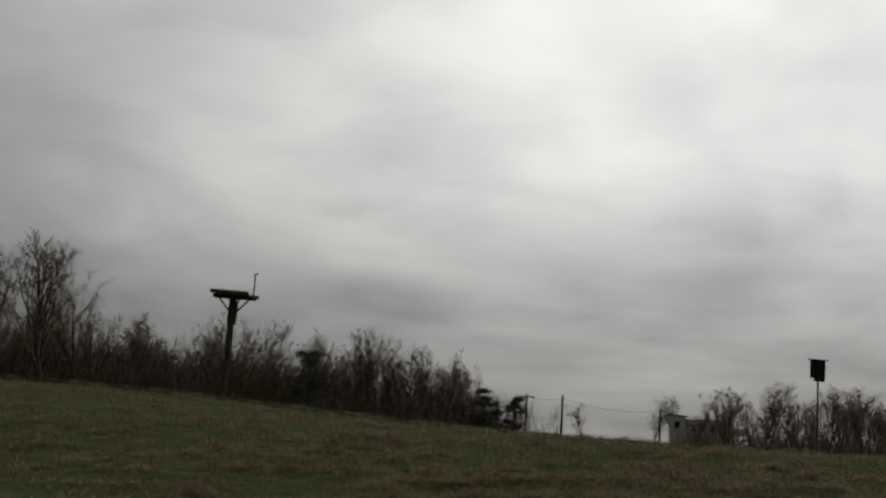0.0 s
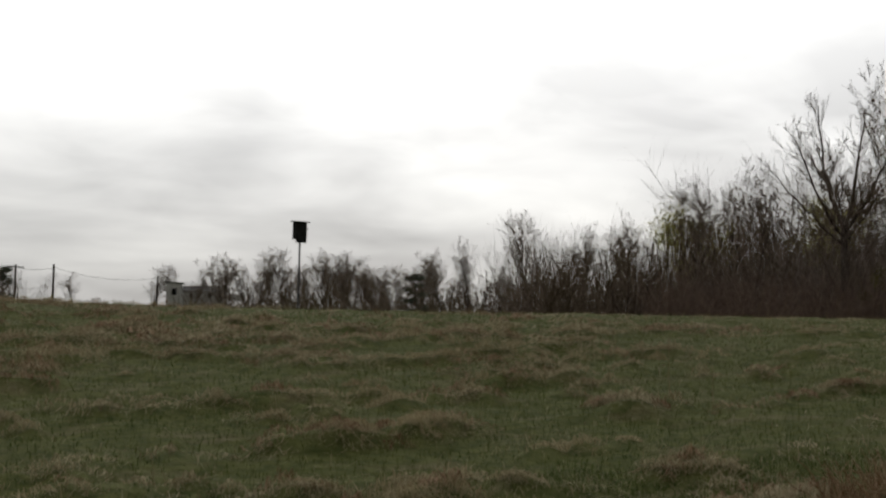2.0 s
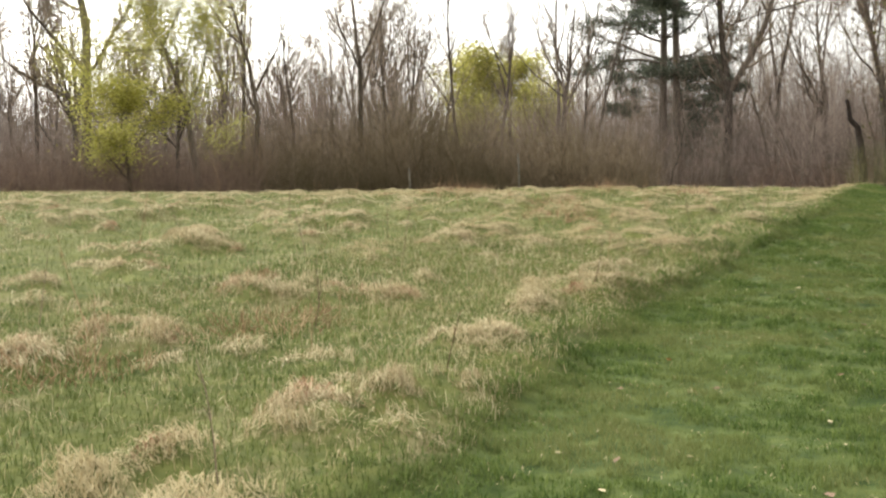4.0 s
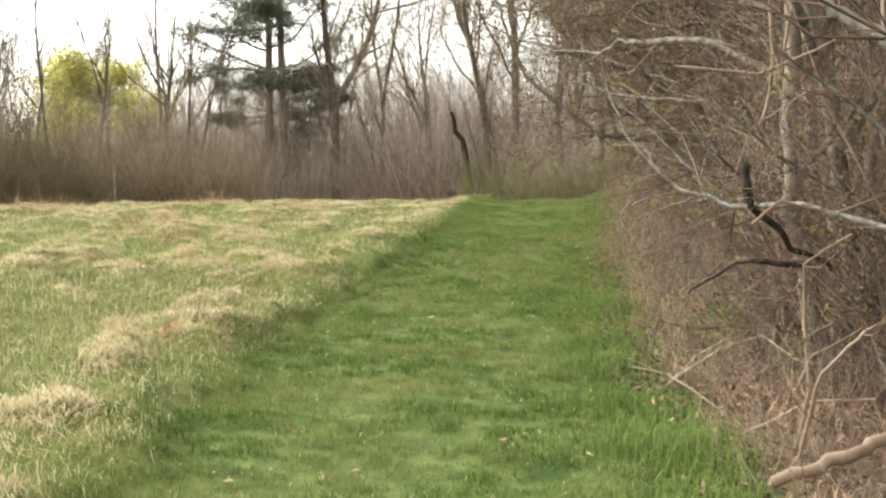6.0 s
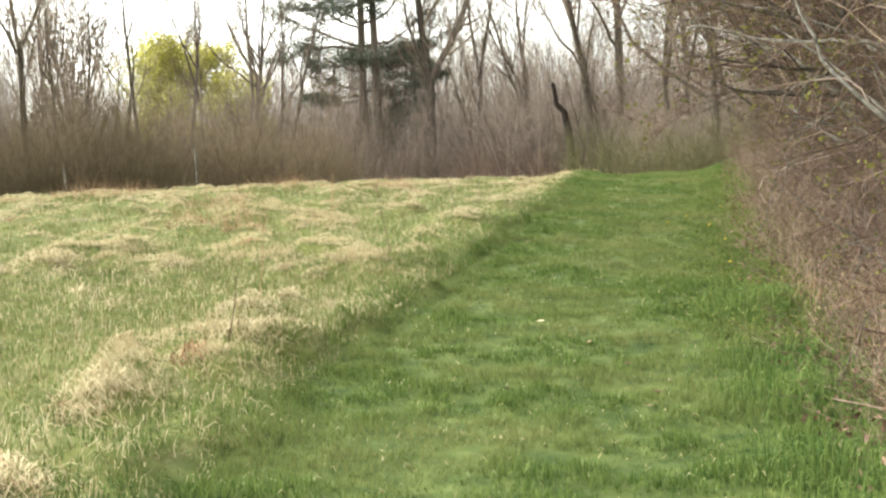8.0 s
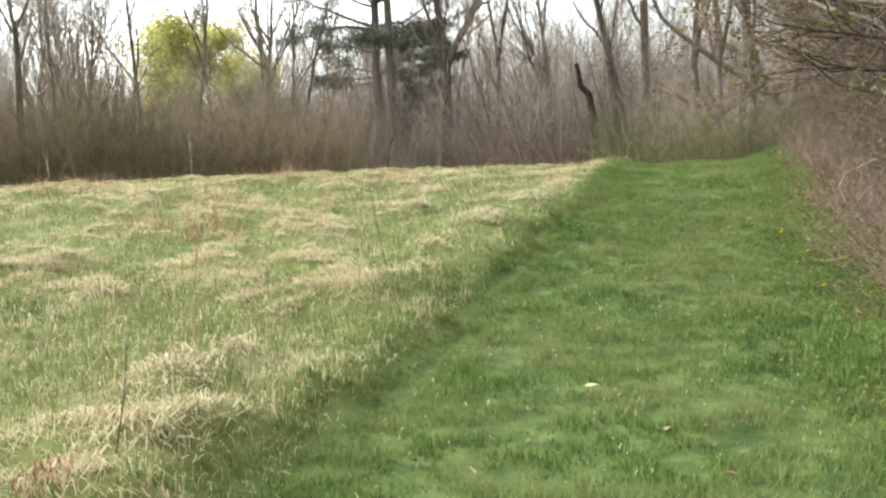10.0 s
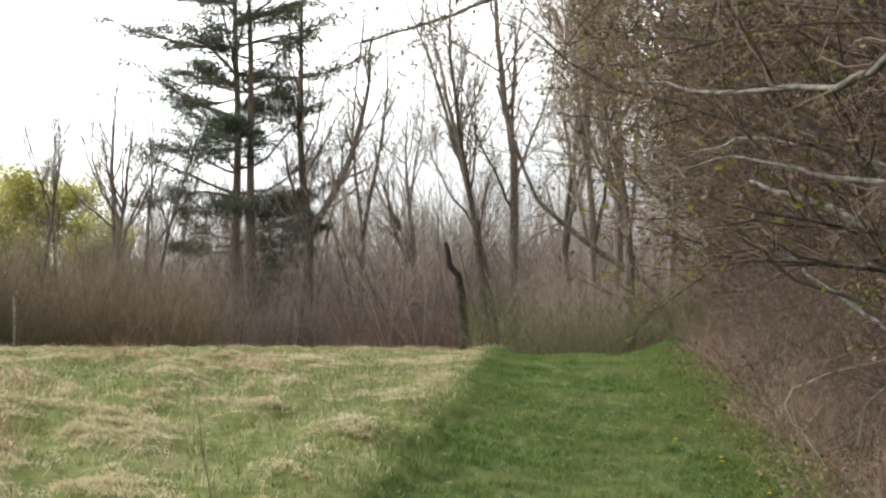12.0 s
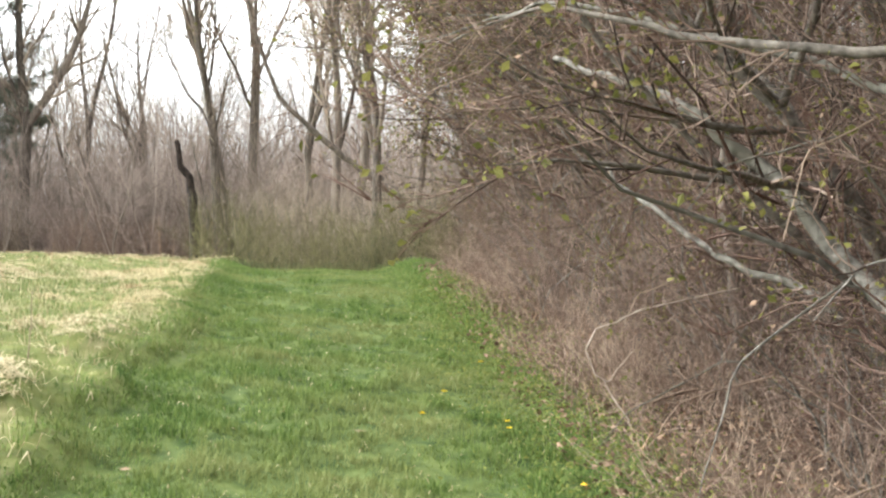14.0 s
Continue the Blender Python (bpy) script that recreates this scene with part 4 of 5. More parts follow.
    limb_thing("dead_branch", [(12.3, 1.6, 0.14), (12.45, 1.2, 0.3), (12.7, 0.8, 0.28)], 0.008, 0.005, M_DRIFT, g, "branch", 3, 303, 0.25)
    limb_thing("dead_snag", [(52.2, 8.15, 0.8), (52.3, 8.2, 2.0), (52.4, 8.3, 2.9), (52.4, 8.5, 3.5), (52.4, 8.8, 3.9), (52.4, 8.85, 4.6)], 0.17, 0.07, M_CHARRED, "dark crooked dead snag without branches at the field edge", "snag")
    limb_thing("arching_tree", [(49.2, 1.6, 1.2), (49.16, 2.63, 3.18), (49.18, 3.25, 3.66), (49.18, 4.04, 4.15), (49.16, 5.0, 4.97), (49.13, 5.74, 5.59), (49.1, 6.2, 6.61), (49.08, 6.52, 7.59), (49.05, 6.92, 8.91)], 0.11, 0.03, M_BARK, "grey leafless tree arching out over the path's end", "tree", 30, 77, 0.9)
    rng = random.Random(91)
    for i in range(6):
        a, r = radians(7.0 + i * 2.2 + rng.uniform(-0.5, 0.5)), rng.uniform(53.5, 56.5)
        x, y = 8 + r * math.cos(a), 3 + r * math.sin(a)
        z, h, sway = foot(x, y), rng.uniform(2.6, 5.2), rng.choice((-1, 1))
        pts = [(x + rng.uniform(-0.1, 0.1), y + sway * h * 0.07 * math.sin(k * 0.8 + i) + rng.uniform(-0.05, 0.05), z + h * k / 6) for k in range(7)]
        limb_thing("crooked_sapling", pts, rng.uniform(0.04, 0.06), 0.015, M_BARK, "thin dark crooked sapling at the field edge", "sapling", 9, 2, 0.4)


build_boughs()


# ---- pines, and trees in first leaf ----
def pine(x, y, top, seed, sparse=1.0, low=0.28, reach=0.2):
    """A pine with whorls of level limbs whose outer halves carry flat pads of needles."""
    rng = np.random.default_rng(seed)
    z = foot(x, y)
    h = top - z
    P0, R0 = grow(rng, np.zeros((1, 3)), np.array([[0.0, 0.02, 1.0]]), np.array([h]), np.array([0.26 if h > 12 else 0.12]), 12, 0.02, 0.1, 0.12)
    tiers = max(6, int(h * (1 - low) / (1.15 if h > 12 else 0.6)))
    level = np.repeat(np.linspace(low, 0.97, tiers), 5) + rng.normal(0, 0.006, tiers * 5)
    level = np.clip(level[rng.random(len(level)) < sparse], 0, 0.98)
    n = len(level)
    s = np.stack([np.interp(level * 11, np.arange(12), P0[0, :, k]) for k in range(3)], -1)
    a = rng.uniform(0, 2 * np.pi, n)
    f = (level - low) / (1 - low)
    ln = reach * h * np.sin(np.clip(0.55 + 2.5 * f, 0, 3.0)) ** 0.6 * rng.uniform(0.45, 1.1, n) + 0.25
    P1, R1 = grow(rng, s, np.stack([np.cos(a), np.sin(a), rng.uniform(-0.1, 0.35, n)], -1), ln, 0.018 + 0.012 * ln, 7, 0.12, 0.05, 0.3)
    s, d, l2, rr = sprout(rng, P1, R1, 15, 0.3, 1.0, (0.4, 1.1), 0.36, 0.5)
    d[:, 2] *= 0.25
    P2, R2 = grow(rng, s, d, l2, np.maximum(rr, 0.008), 3, 0.12, 0.07, 0.5)
    pts = np.concatenate([P2[:, 1], P2[:, 2], (P2[:, 1] + P2[:, 2]) / 2, P1[:, -1]])
    k = 20 if h > 12 else 9
    pts = np.repeat(pts, k, 0) + rng.normal(0, 1, (len(pts) * k, 3)) * np.array([0.26, 0.26, 0.09])
    ob = empty("pine_tree", Matrix.Translation((x, y, z)), "dark green pine with tiered open branches", "pine tree")
    part("trunk", mesh_from("trunk", *tubes([(P0, R0, 9)]), M_BARK), ob)
    part("branchwork", mesh_from("branchwork", *tubes([(P1, R1, 5), (P2, R2, 3)]), M_BARK), ob)["kind"] = "stuff"
    part("needles", mesh_from("needles", *leaves(rng, pts, 0.24, 0.06), M_NEEDLE, False), ob)["kind"] = "stuff"


def leafing(x, y, top, seed, size, count, label, mat, wide=1.0, limbs=11, fork=0.2):
    parts, P3, P4 = bare_tree_meshes(seed, 10.0, 0.13, limbs, fork, (0.5, 1.1), (6, 6, 4), reach=0.58, up=0.1)
    rng = np.random.default_rng(seed)
    pts = P4.reshape(-1, 3)
    pts = pts[rng.integers(0, len(pts), count)] + rng.normal(0, 0.34, (count, 3))
    z = foot(x, y)
    s = (top - z) / 10
    make_tree(parts + [("foliage", mesh_from("foliage", *leaves(rng, pts, size / s), mat, False))], Matrix.Translation((x, y, z)) @ Matrix.Diagonal((s * wide, s * wide, s, 1)), label, "leafing_tree")


def build_leafy():
    pine(72.0, 21.6, 27.0, 301, 1.0, 0.2, 0.22)
    pine(70.3, 20.3, 25.0, 302, 0.45, 0.42, 0.14)
    pine(75.0, 20.2, 8.5, 303, 1.0, 0.3, 0.3)
    pine(43.2, 112.6, 5.4, 304, 0.5, 0.1)
    pine(-10.1, 94.5, 7.6, 305, 0.6, 0.1)
    pine(3.9, 119.9, 6.4, 306, 0.6, 0.1)
    pine(6.9, 129.8, 6.0, 307, 0.6, 0.1)
    t = "tree in fresh yellow-green leaf at the field edge"
    leafing(47.3, 34.6, 14.5, 423, 0.08, 26000, t, M_NEWLEAF, 1.0)
    leafing(45.0, 36.3, 6.6, 402, 0.085, 12000, "low spreading tree in fresh yellow-green leaf", M_NEWLEAF, 1.5, 14, 0.04)
    leafing(47.0, 35.5, 10.0, 431, 0.08, 16000, t, M_NEWLEAF, 1.0, 12, 0.15)
    leafing(49.7, 33.3, 15.0, 403, 0.07, 9000, t, M_NEWLEAF, 0.8)
    leafing(80.8, 34.4, 10.6, 404, 0.15, 26000, "round pale green tree behind the wood edge", M_NEWLEAF, 1.45, 14, 0.2)
    leafing(84.5, 32.6, 9.2, 405, 0.18, 9000, "round pale green tree behind the wood edge", M_NEWLEAF, 1.2, 12, 0.2)
    leafing(49.1, 76.2, 9.8, 406, 0.16, 4000, "tree in faint yellow-green bud", M_NEWLEAF, 1.3)
    leafing(56, 70, 10.0, 407, 0.16, 4000, "tree in faint yellow-green bud", M_NEWLEAF, 1.2)
    leafing(40.5, 46.0, 4.0, 408, 0.09, 1500, "small tree in faint bud", M_BUD, 1.0, 9, 0.1)


build_leafy()


# ---- grass ----
def blades(rng, x, y, z, length, width, lean, mat, name, label, segments=2, category="grass"):
    """Curved tapering blades standing at x, y, z."""
    n = len(x)
    a = rng.uniform(0, 2 * np.pi, n)
    out = np.stack([np.cos(a), np.sin(a), np.zeros(n)], -1)
    side = np.stack([-np.sin(a), np.cos(a), np.zeros(n)], -1)
    base = np.stack([x, y, z], -1)
    l, w = length[:, None], width[:, None]
    le = lean[:, None]
    up = np.array([0, 0, 1.0])
    if segments == 1:
        v = np.stack([base - side * w, base + side * w, base + out * l * le + up * l * np.sqrt(np.clip(1 - le * le, 0.05, 1))], 1)
        f = np.arange(n * 3).reshape(n, 3)
    else:
        mid = base + out * l * le * 0.35 + up * l * 0.55 * (1 - 0.4 * le)
        tip = base + out * l * (0.2 + le * 0.75) + up * l * np.clip(0.95 - le, 0.05, 1)
        v = np.stack([base - side * w, base + side * w, mid + side * w * 0.8, mid - side * w * 0.8, tip], 1)
        q = np.arange(n * 5).reshape(n, 5)
        f = np.concatenate([q[:, [0, 1, 2]], q[:, [0, 2, 3]], q[:, [3, 2, 4]]])
    return tagged(new(name, mesh_from(name, v.reshape(-1, 3), f, mat, False)), label, category, kind="stuff")


def field_places(rng, n, near):
    """Places on the meadow, thinning with distance from the walk."""
    if near:
        x, y = rng.uniform(-4, 34, n), 1 + rng.beta(1.1, 1.9, n) * 23
    else:
        r, a = rng.uniform(12, 62, n), np.radians(rng.uniform(2, 125, n))
        x, y = 4 + r * np.cos(a), 3 + r * np.sin(a)
        out = (x < -4) | (x > 34) | (y > 19)
        x, y = x[out], y[out]
    keep = (mown(x, y) < 0.75) & (y > path_left(x) - 0.3)
    return x[keep], y[keep]


def tussocks(rng, n, near, count, mat, name, label, size=(0.12, 0.36), height=(0.05, 0.14), area=None):
    """Mounds of dead grass whose blades arch over and droop to the ground all round."""
    x, y = field_places(rng, n * 9, near)
    s = strawness(x, y)
    gap = y - path_left(x)
    pick = rng.random(len(x)) < smoothstep(0.50, 0.66, s) * smoothstep(0.05, 0.5, gap)
    if area:
        pick &= (x > area[0]) & (x < area[1]) & (y > area[2]) & (y < area[3])
    x, y = x[pick][:n], y[pick][:n]
    n = len(x)
    r = rng.uniform(*size, n)
    h = rng.uniform(*height, n) * (1 - 0.4 * smoothstep(12, 20, x))
    comb = rng.normal(0.9, 0.7, n)
    X, Y, Rr, H, C = (np.repeat(v, count) for v in (x, y, r, h, comb))
    m = len(X)
    a = np.where(rng.random(m) < 0.8, C + rng.normal(0, 0.5, m), rng.uniform(0, 2 * np.pi, m))
    rho = np.sqrt(rng.random(m))
    th = rng.uniform(0, 2 * np.pi, m)
    bx, by = X + Rr * 0.9 * rho * np.cos(th) * 1.4, Y + Rr * 0.9 * rho * np.sin(th)
    z0 = surface(bx, by) - 0.02
    dome = H * (1 - rho ** 2)
    base = np.stack([bx, by, z0 + dome * 0.55], -1)
    out = np.stack([np.cos(a), np.sin(a), np.zeros(m)], -1)
    side = np.stack([-np.sin(a), np.cos(a), np.zeros(m)], -1)
    L, w = (Rr * rng.uniform(0.4, 0.95, m))[:, None], (rng.uniform(0.0016, 0.0036, m) * (1 if near else 2.2))[:, None]
    up = np.array([0, 0, 1.0])
    mid = base + out * L * 0.5 + up * (H * rng.uniform(0.1, 0.42, m))[:, None]
    tip = base + out * L * 1.05 - up * (dome * 0.4 + 0.02)[:, None] + up * (H * rng.uniform(-0.1, 0.35, m))[:, None]
    v = np.stack([base - side * w, base + side * w, mid + side * w, mid - side * w, tip], 1)
    q = np.arange(m * 5).reshape(m, 5)
    f = np.concatenate([q[:, [0, 1, 2]], q[:, [0, 2, 3]], q[:, [3, 2, 4]]])
    tagged(new(name, mesh_from(name, v.reshape(-1, 3), f, mat, False)), label, "grass", kind="stuff")


def build_grass():
    rng = np.random.default_rng(33)
    for near, n_straw, n_green in ((True, 70000, 240000), (False, 65000, 170000)):
        big = 1.0 if near else 1.9
        x, y = field_places(rng, n_straw, near)
        s = strawness(x, y)
        keep = rng.random(len(x)) < smoothstep(0.42, 0.56, s) * (0.85 - 0.35 * smoothstep(12, 18, x)) + 0.12 + 0.42 * smoothstep(9, 16, x)
        keep &= rng.random(len(x)) < 0.12 + 0.88 * smoothstep(-0.15, 0.45, y - path_left(x))
        x, y = x[keep], y[keep]
        n = len(x)
        blades(rng, x, y, surface(x, y) - 0.02, rng.uniform(0.08, 0.24, n), rng.uniform(0.0016, 0.004, n) * big, rng.beta(3, 1.4, n), M_STRAW, "dry_grass", "matted straw-coloured dead grass on the meadow", 2 if near else 1)
        x, y = field_places(rng, n_green, near)
        s = strawness(x, y)
        keep = rng.random(len(x)) < 1.0 - 0.75 * smoothstep(0.44, 0.58, s)
        x, y = x[keep], y[keep]
        n = len(x)
        blades(rng, x, y, surface(x, y) - 0.02, rng.uniform(0.06, 0.16, n), rng.uniform(0.0016, 0.0034, n) * big, rng.beta(1.8, 1.8, n), M_GREEN, "green_grass", "fresh green spring grass on the meadow", 2 if near else 1)
    n = 120000
    x, y = rng.uniform(2.5, 19, n), rng.uniform(2.5, 9, n)
    keep = (y > path_left(x) - 0.1)
    x, y = x[keep], y[keep]
    n = len(x)
    half = rng.random(n) > 0.12 + 0.25 * smoothstep(7, 12, x) + 0.5 * smoothstep(0.42, 0.58, strawness(x, y))
    for pick, mat, name, label in ((half, M_GREEN, "green_grass", "fresh green spring grass on the meadow"), (~half, M_STRAW, "dry_grass", "matted straw-coloured dead grass on the meadow")):
        k = int(pick.sum())
        blades(rng, x[pick], y[pick], surface(x[pick], y[pick]) - 0.02, rng.uniform(0.05, 0.16, k), rng.uniform(0.0012, 0.003, k), rng.beta(2, 1.6, k), mat, name, label)
    tussocks(rng, 3300, True, 68, M_STRAW, "grass_tussocks", "mounded tussocks of pale dead grass", (0.09, 0.25), (0.05, 0.15))
    tussocks(rng, 420, True, 68, M_TAN, "grass_tussocks", "mounded tussocks of pinkish-brown dead stalks", (0.09, 0.26), (0.05, 0.16), (-4, 14, 1, 24))
    tussocks(rng, 90, True, 68, M_TAN, "grass_tussocks", "mounded tussocks of pinkish-brown dead stalks", (0.09, 0.22), (0.05, 0.14), (14, 34, 1, 24))
    tussocks(rng, 1500, False, 44, M_STRAW, "grass_tussocks", "mounded tussocks of pale dead grass", (0.14, 0.4), (0.04, 0.12))
    tussocks(rng, 500, False, 44, M_TAN, "grass_tussocks", "mounded tussocks of pinkish-brown dead stalks", (0.14, 0.4), (0.04, 0.13))
    for mat, n, label in ((M_STRAW, 700, "mounded tussocks of pale dead grass"), (M_TAN, 420, "mounded tussocks of pinkish-brown dead stalks")):
        for near in (True, False):
            tussocks(rng, n, near, 60, mat, "grass_tussocks", label, (0.2, 0.5), (0.1, 0.22), (-14, 16, 15, 36))
    # the mown path
    n = 300000
    x = 6 + 32 * rng.beta(1.0, 1.7, n)
    y = path_right(x) - 0.3 + (path_width(x) + 0.5) * rng.random(n)
    keep = mown(x, y) > 0.3
    x, y = x[keep], y[keep]
    n = len(x)
    clump = vnoise(x * 5.5 + 3, y * 5.5)
    blades(rng, x, y, surface(x, y) - 0.01, rng.uniform(0.025, 0.06, n) * (0.4 + 1.25 * clump), rng.uniform(0.0016, 0.0034, n) * (1 + x / 22), rng.uniform(0.1, 0.85, n), M_LAWN, "path_grass", "short mown green grass of the path", 1)
    n = 2600
    x = 4 + 28 * rng.beta(1.1, 1.5, n)
    y = path_right(x) + path_width(x) * rng.random(n)
    blades(rng, x, y, surface(x, y) + 0.01, rng.uniform(0.02, 0.07, n), rng.uniform(0.0015, 0.003, n), rng.uniform(0.9, 1.0, n), M_STRAW, "grass_clippings", "pale dry clippings scattered on the path")
    # taller soft grass on both verges
    n = 80000
    x = rng.uniform(4, 37, n)
    right = rng.random(n) < 0.5
    y = np.where(right, path_right(x) - rng.normal(0.0, 0.22, n), path_left(x) - rng.normal(0.14, 0.2, n))
    blades(rng, x, y, surface(x, y) - 0.02, np.where(right, rng.uniform(0.09, 0.22, n) * (0.5 + 1.5 * vnoise(x * 1.6, y * 1.6 + 4)) * (1 - 0.55 * smoothstep(17, 20, x)), rng.uniform(0.03, 0.10, n)), rng.uniform(0.0018, 0.004, n), rng.beta(2, 2, n), M_VERGE, "verge_grass", "long soft green grass on the path verges")
    # yellow-green weeds and dry stalks at the hedge foot
    n = 17000
    x = rng.uniform(16, 32, n)
    y = path_right(x) - rng.normal(0.2, 0.36, n)
    tagged(new("verge_weeds", mesh_from("verge_weeds", *leaves(rng, np.stack([x, y, surface(x, y) + rng.uniform(0, 0.09, n)], -1), 0.024), M_WEED, False)), "small yellow-green weeds at the hedge foot", "weeds", kind="stuff")
    n = 5200
    x = rng.uniform(9.5, 34, n)
    y = path_right(x) - rng.uniform(0.25, 2.0, n)
    pick = rng.random(n) < smoothstep(0.35, 0.65, vnoise(x * 1.1, y * 1.4))
    x, y = x[pick], y[pick]
    n = len(x)
    brush("hedge_bottom_stalks", rng, x, y, rng.uniform(0.2, 1.0, n), 0.6, "dry pinkish-brown brambles and stalks under the hedge", M_BRAMBLE, 6, 0.0035, 0.9)
    n = 9000
    x = rng.uniform(9.5, 33, n)
    y = path_right(x) - 0.3 - 1.6 * rng.random(n) ** 1.2
    keep = rng.random(n) < smoothstep(0.45, 0.75, vnoise(x * 1.7 + 5, y * 2.1)) * (1 - 0.7 * smoothstep(17, 20, x))
    x, y = x[keep], y[keep]
    n = len(x)
    blades(rng, x, y, surface(x, y) + rng.uniform(0, 0.1, n), rng.uniform(0.12, 0.35, n), rng.uniform(0.0012, 0.0026, n), rng.uniform(0.75, 1.0, n), M_TAN, "hedge_straw", "matted dead grass and stalks at the hedge foot")
    for bx, by, size in ((15.6, 1.32, 0.3), (17.4, 0.75, 0.34), (15.2, 0.9, 0.2), (21.5, 0.45, 0.26), (26.0, -0.1, 0.3)):
        pts = rng.normal(0, 1, (700, 3)) * np.array([size, size, size * 0.8]) * 0.55 + np.array([bx, by, float(land(np.array(bx), np.array(by))) + size * 0.9])
        pts[:, 2] = np.maximum(pts[:, 2], float(land(np.array(bx), np.array(by))) + 0.02)
        tagged(new("evergreen_bush", mesh_from("evergreen_bush", *leaves(rng, pts, 0.045), M_VERGE, False)), "small dark green bush at the hedge foot", "bush")
    n = 11000
    x = rng.uniform(9.5, 34, n)
    y = path_right(x) + 0.1 - 2.2 * rng.random(n) ** 0.9
    tagged(new("leaf_litter", mesh_from("leaf_litter", *leaves(rng, np.stack([x, y, surface(x, y) + rng.uniform(0, 0.06, n)], -1), 0.05), M_DEADLEAF, False)), "brown dead leaves under the hedge", "leaves", kind="stuff")


build_grass()


# ---- made things ----
def box_data(size, mat, at=(0, 0, 0), turn=(0, 0, 0), bevel=0.006):
    """A bevelled box's mesh data."""
    bm = bmesh.new()
    bmesh.ops.create_cube(bm, size=1.0)
    bmesh.ops.scale(bm, vec=size, verts=bm.verts)
    if bevel:
        bmesh.ops.bevel(bm, geom=bm.edges[:], offset=min(bevel, min(size) * 0.3), segments=1, affect="EDGES")
    bmesh.ops.transform(bm, matrix=pose(*at, *turn), verts=bm.verts)
    me = bpy.data.meshes.new("box")
    bm.to_mesh(me)
    bm.free()
    me.materials.append(mat)
    return me


def pole_data(points, r0, r1, mat, sides=10):
    """A tapered, closed round pole through the points."""
    P = np.array([points], float)
    v, q = tubes([(P, np.linspace(r0, r1, len(points))[None], sides)])
    tip = np.array([points[-1]])
    top = len(v)
    last = np.arange(top - sides, top)
    v = np.concatenate([v, tip])
    cap = np.stack([last, np.roll(last, -1), np.full(sides, top), np.full(sides, top)], -1)
    bm = bmesh.new()
    vs = [bm.verts.new(p) for p in v]
    for f in q:
        bm.faces.new([vs[i] for i in f])
    for f in cap:
        bm.faces.new([vs[i] for i in f[:3]])
    for f in bm.faces:
        f.smooth = True
    me = bpy.data.meshes.new("pole")
    bm.to_mesh(me)
    bm.free()
    me.materials.append(mat)
    return me


def nest_platform():
    """A tall weathered pole with a braced timber platform, an old stick nest and a perch."""
    x, y = -9.9, 57.1
    z = foot(x, y)
    h = 7.6 - z
    ob = empty("nest_platform", Matrix.Translation((x, y, z)) @ pose(0, 0, 0, 0, 3.2, -8), "weathered timber pole carrying a braced nest platform and perch", "nest platform")
    part("pole", pole_data([(-0.05, 0, -0.2), (0.02, 0, h * 0.4), (-0.02, 0, h * 0.75), (0, 0, h)], 0.17, 0.13, M_OLDWOOD), ob)
    for s in (-1, 1):
        part("brace", box_data((0.07, 0.07, 0.95), M_OLDWOOD, (s * 0.40, 0, h - 0.37), (0, s * 42, 0)), ob)
        part("brace", box_data((0.07, 0.07, 0.95), M_OLDWOOD, (0, s * 0.40, h - 0.37), (-s * 42, 0, 0)), ob)
        part("collar_board", box_data((0.05, 0.28, 0.9), M_OLDWOOD, (s * 0.155, 0, h - 0.75)), ob)
        part("beam", box_data((1.9, 0.09, 0.14), M_OLDWOOD, (0, s * 0.17, h + 0.02)), ob)
        part("rim_board", box_data((1.75, 0.05, 0.16), M_OLDWOOD, (0, s * 0.84, h + 0.17)), ob)
    for k in range(7):
        part("deck_board", box_data((0.20, 1.66, 0.05), M_OLDWOOD, (-0.75 + 0.25 * k, 0, h + 0.117)), ob)
    part("perch_post", pole_data([(0.86, 0, h + 0.05), (0.87, 0, h + 0.7), (0.84, 0, h + 1.12)], 0.035, 0.03, M_OLDWOOD, 6), ob)
    part("perch_bar", box_data((0.20, 0.06, 0.06), M_OLDWOOD, (0.88, 0, h + 1.13), (0, -25, 0)), ob)
    rng = np.random.default_rng(8)
    n = 320
    a, r = rng.uniform(0, 6.283, n), 0.62 * np.sqrt(rng.random(n))
    s = np.stack([r * np.cos(a), r * np.sin(a), h + 0.15 + 0.14 * rng.random(n) * (1 - (r / 0.75) ** 2)], -1)
    d = np.stack([-np.sin(a) + rng.normal(0, 0.4, n), np.cos(a) + rng.normal(0, 0.4, n), rng.normal(0, 0.12, n)], -1)
    P, R = grow(rng, s, d, rng.uniform(0.2, 0.5, n), np.full(n, 0.009), 3, 0.1, 0, 0.6)
    part("nest", mesh_from("nest", *tubes([(P, R, 3)]), M_DARKBARK), ob, "flattened old stick nest")["kind"] = "stuff"


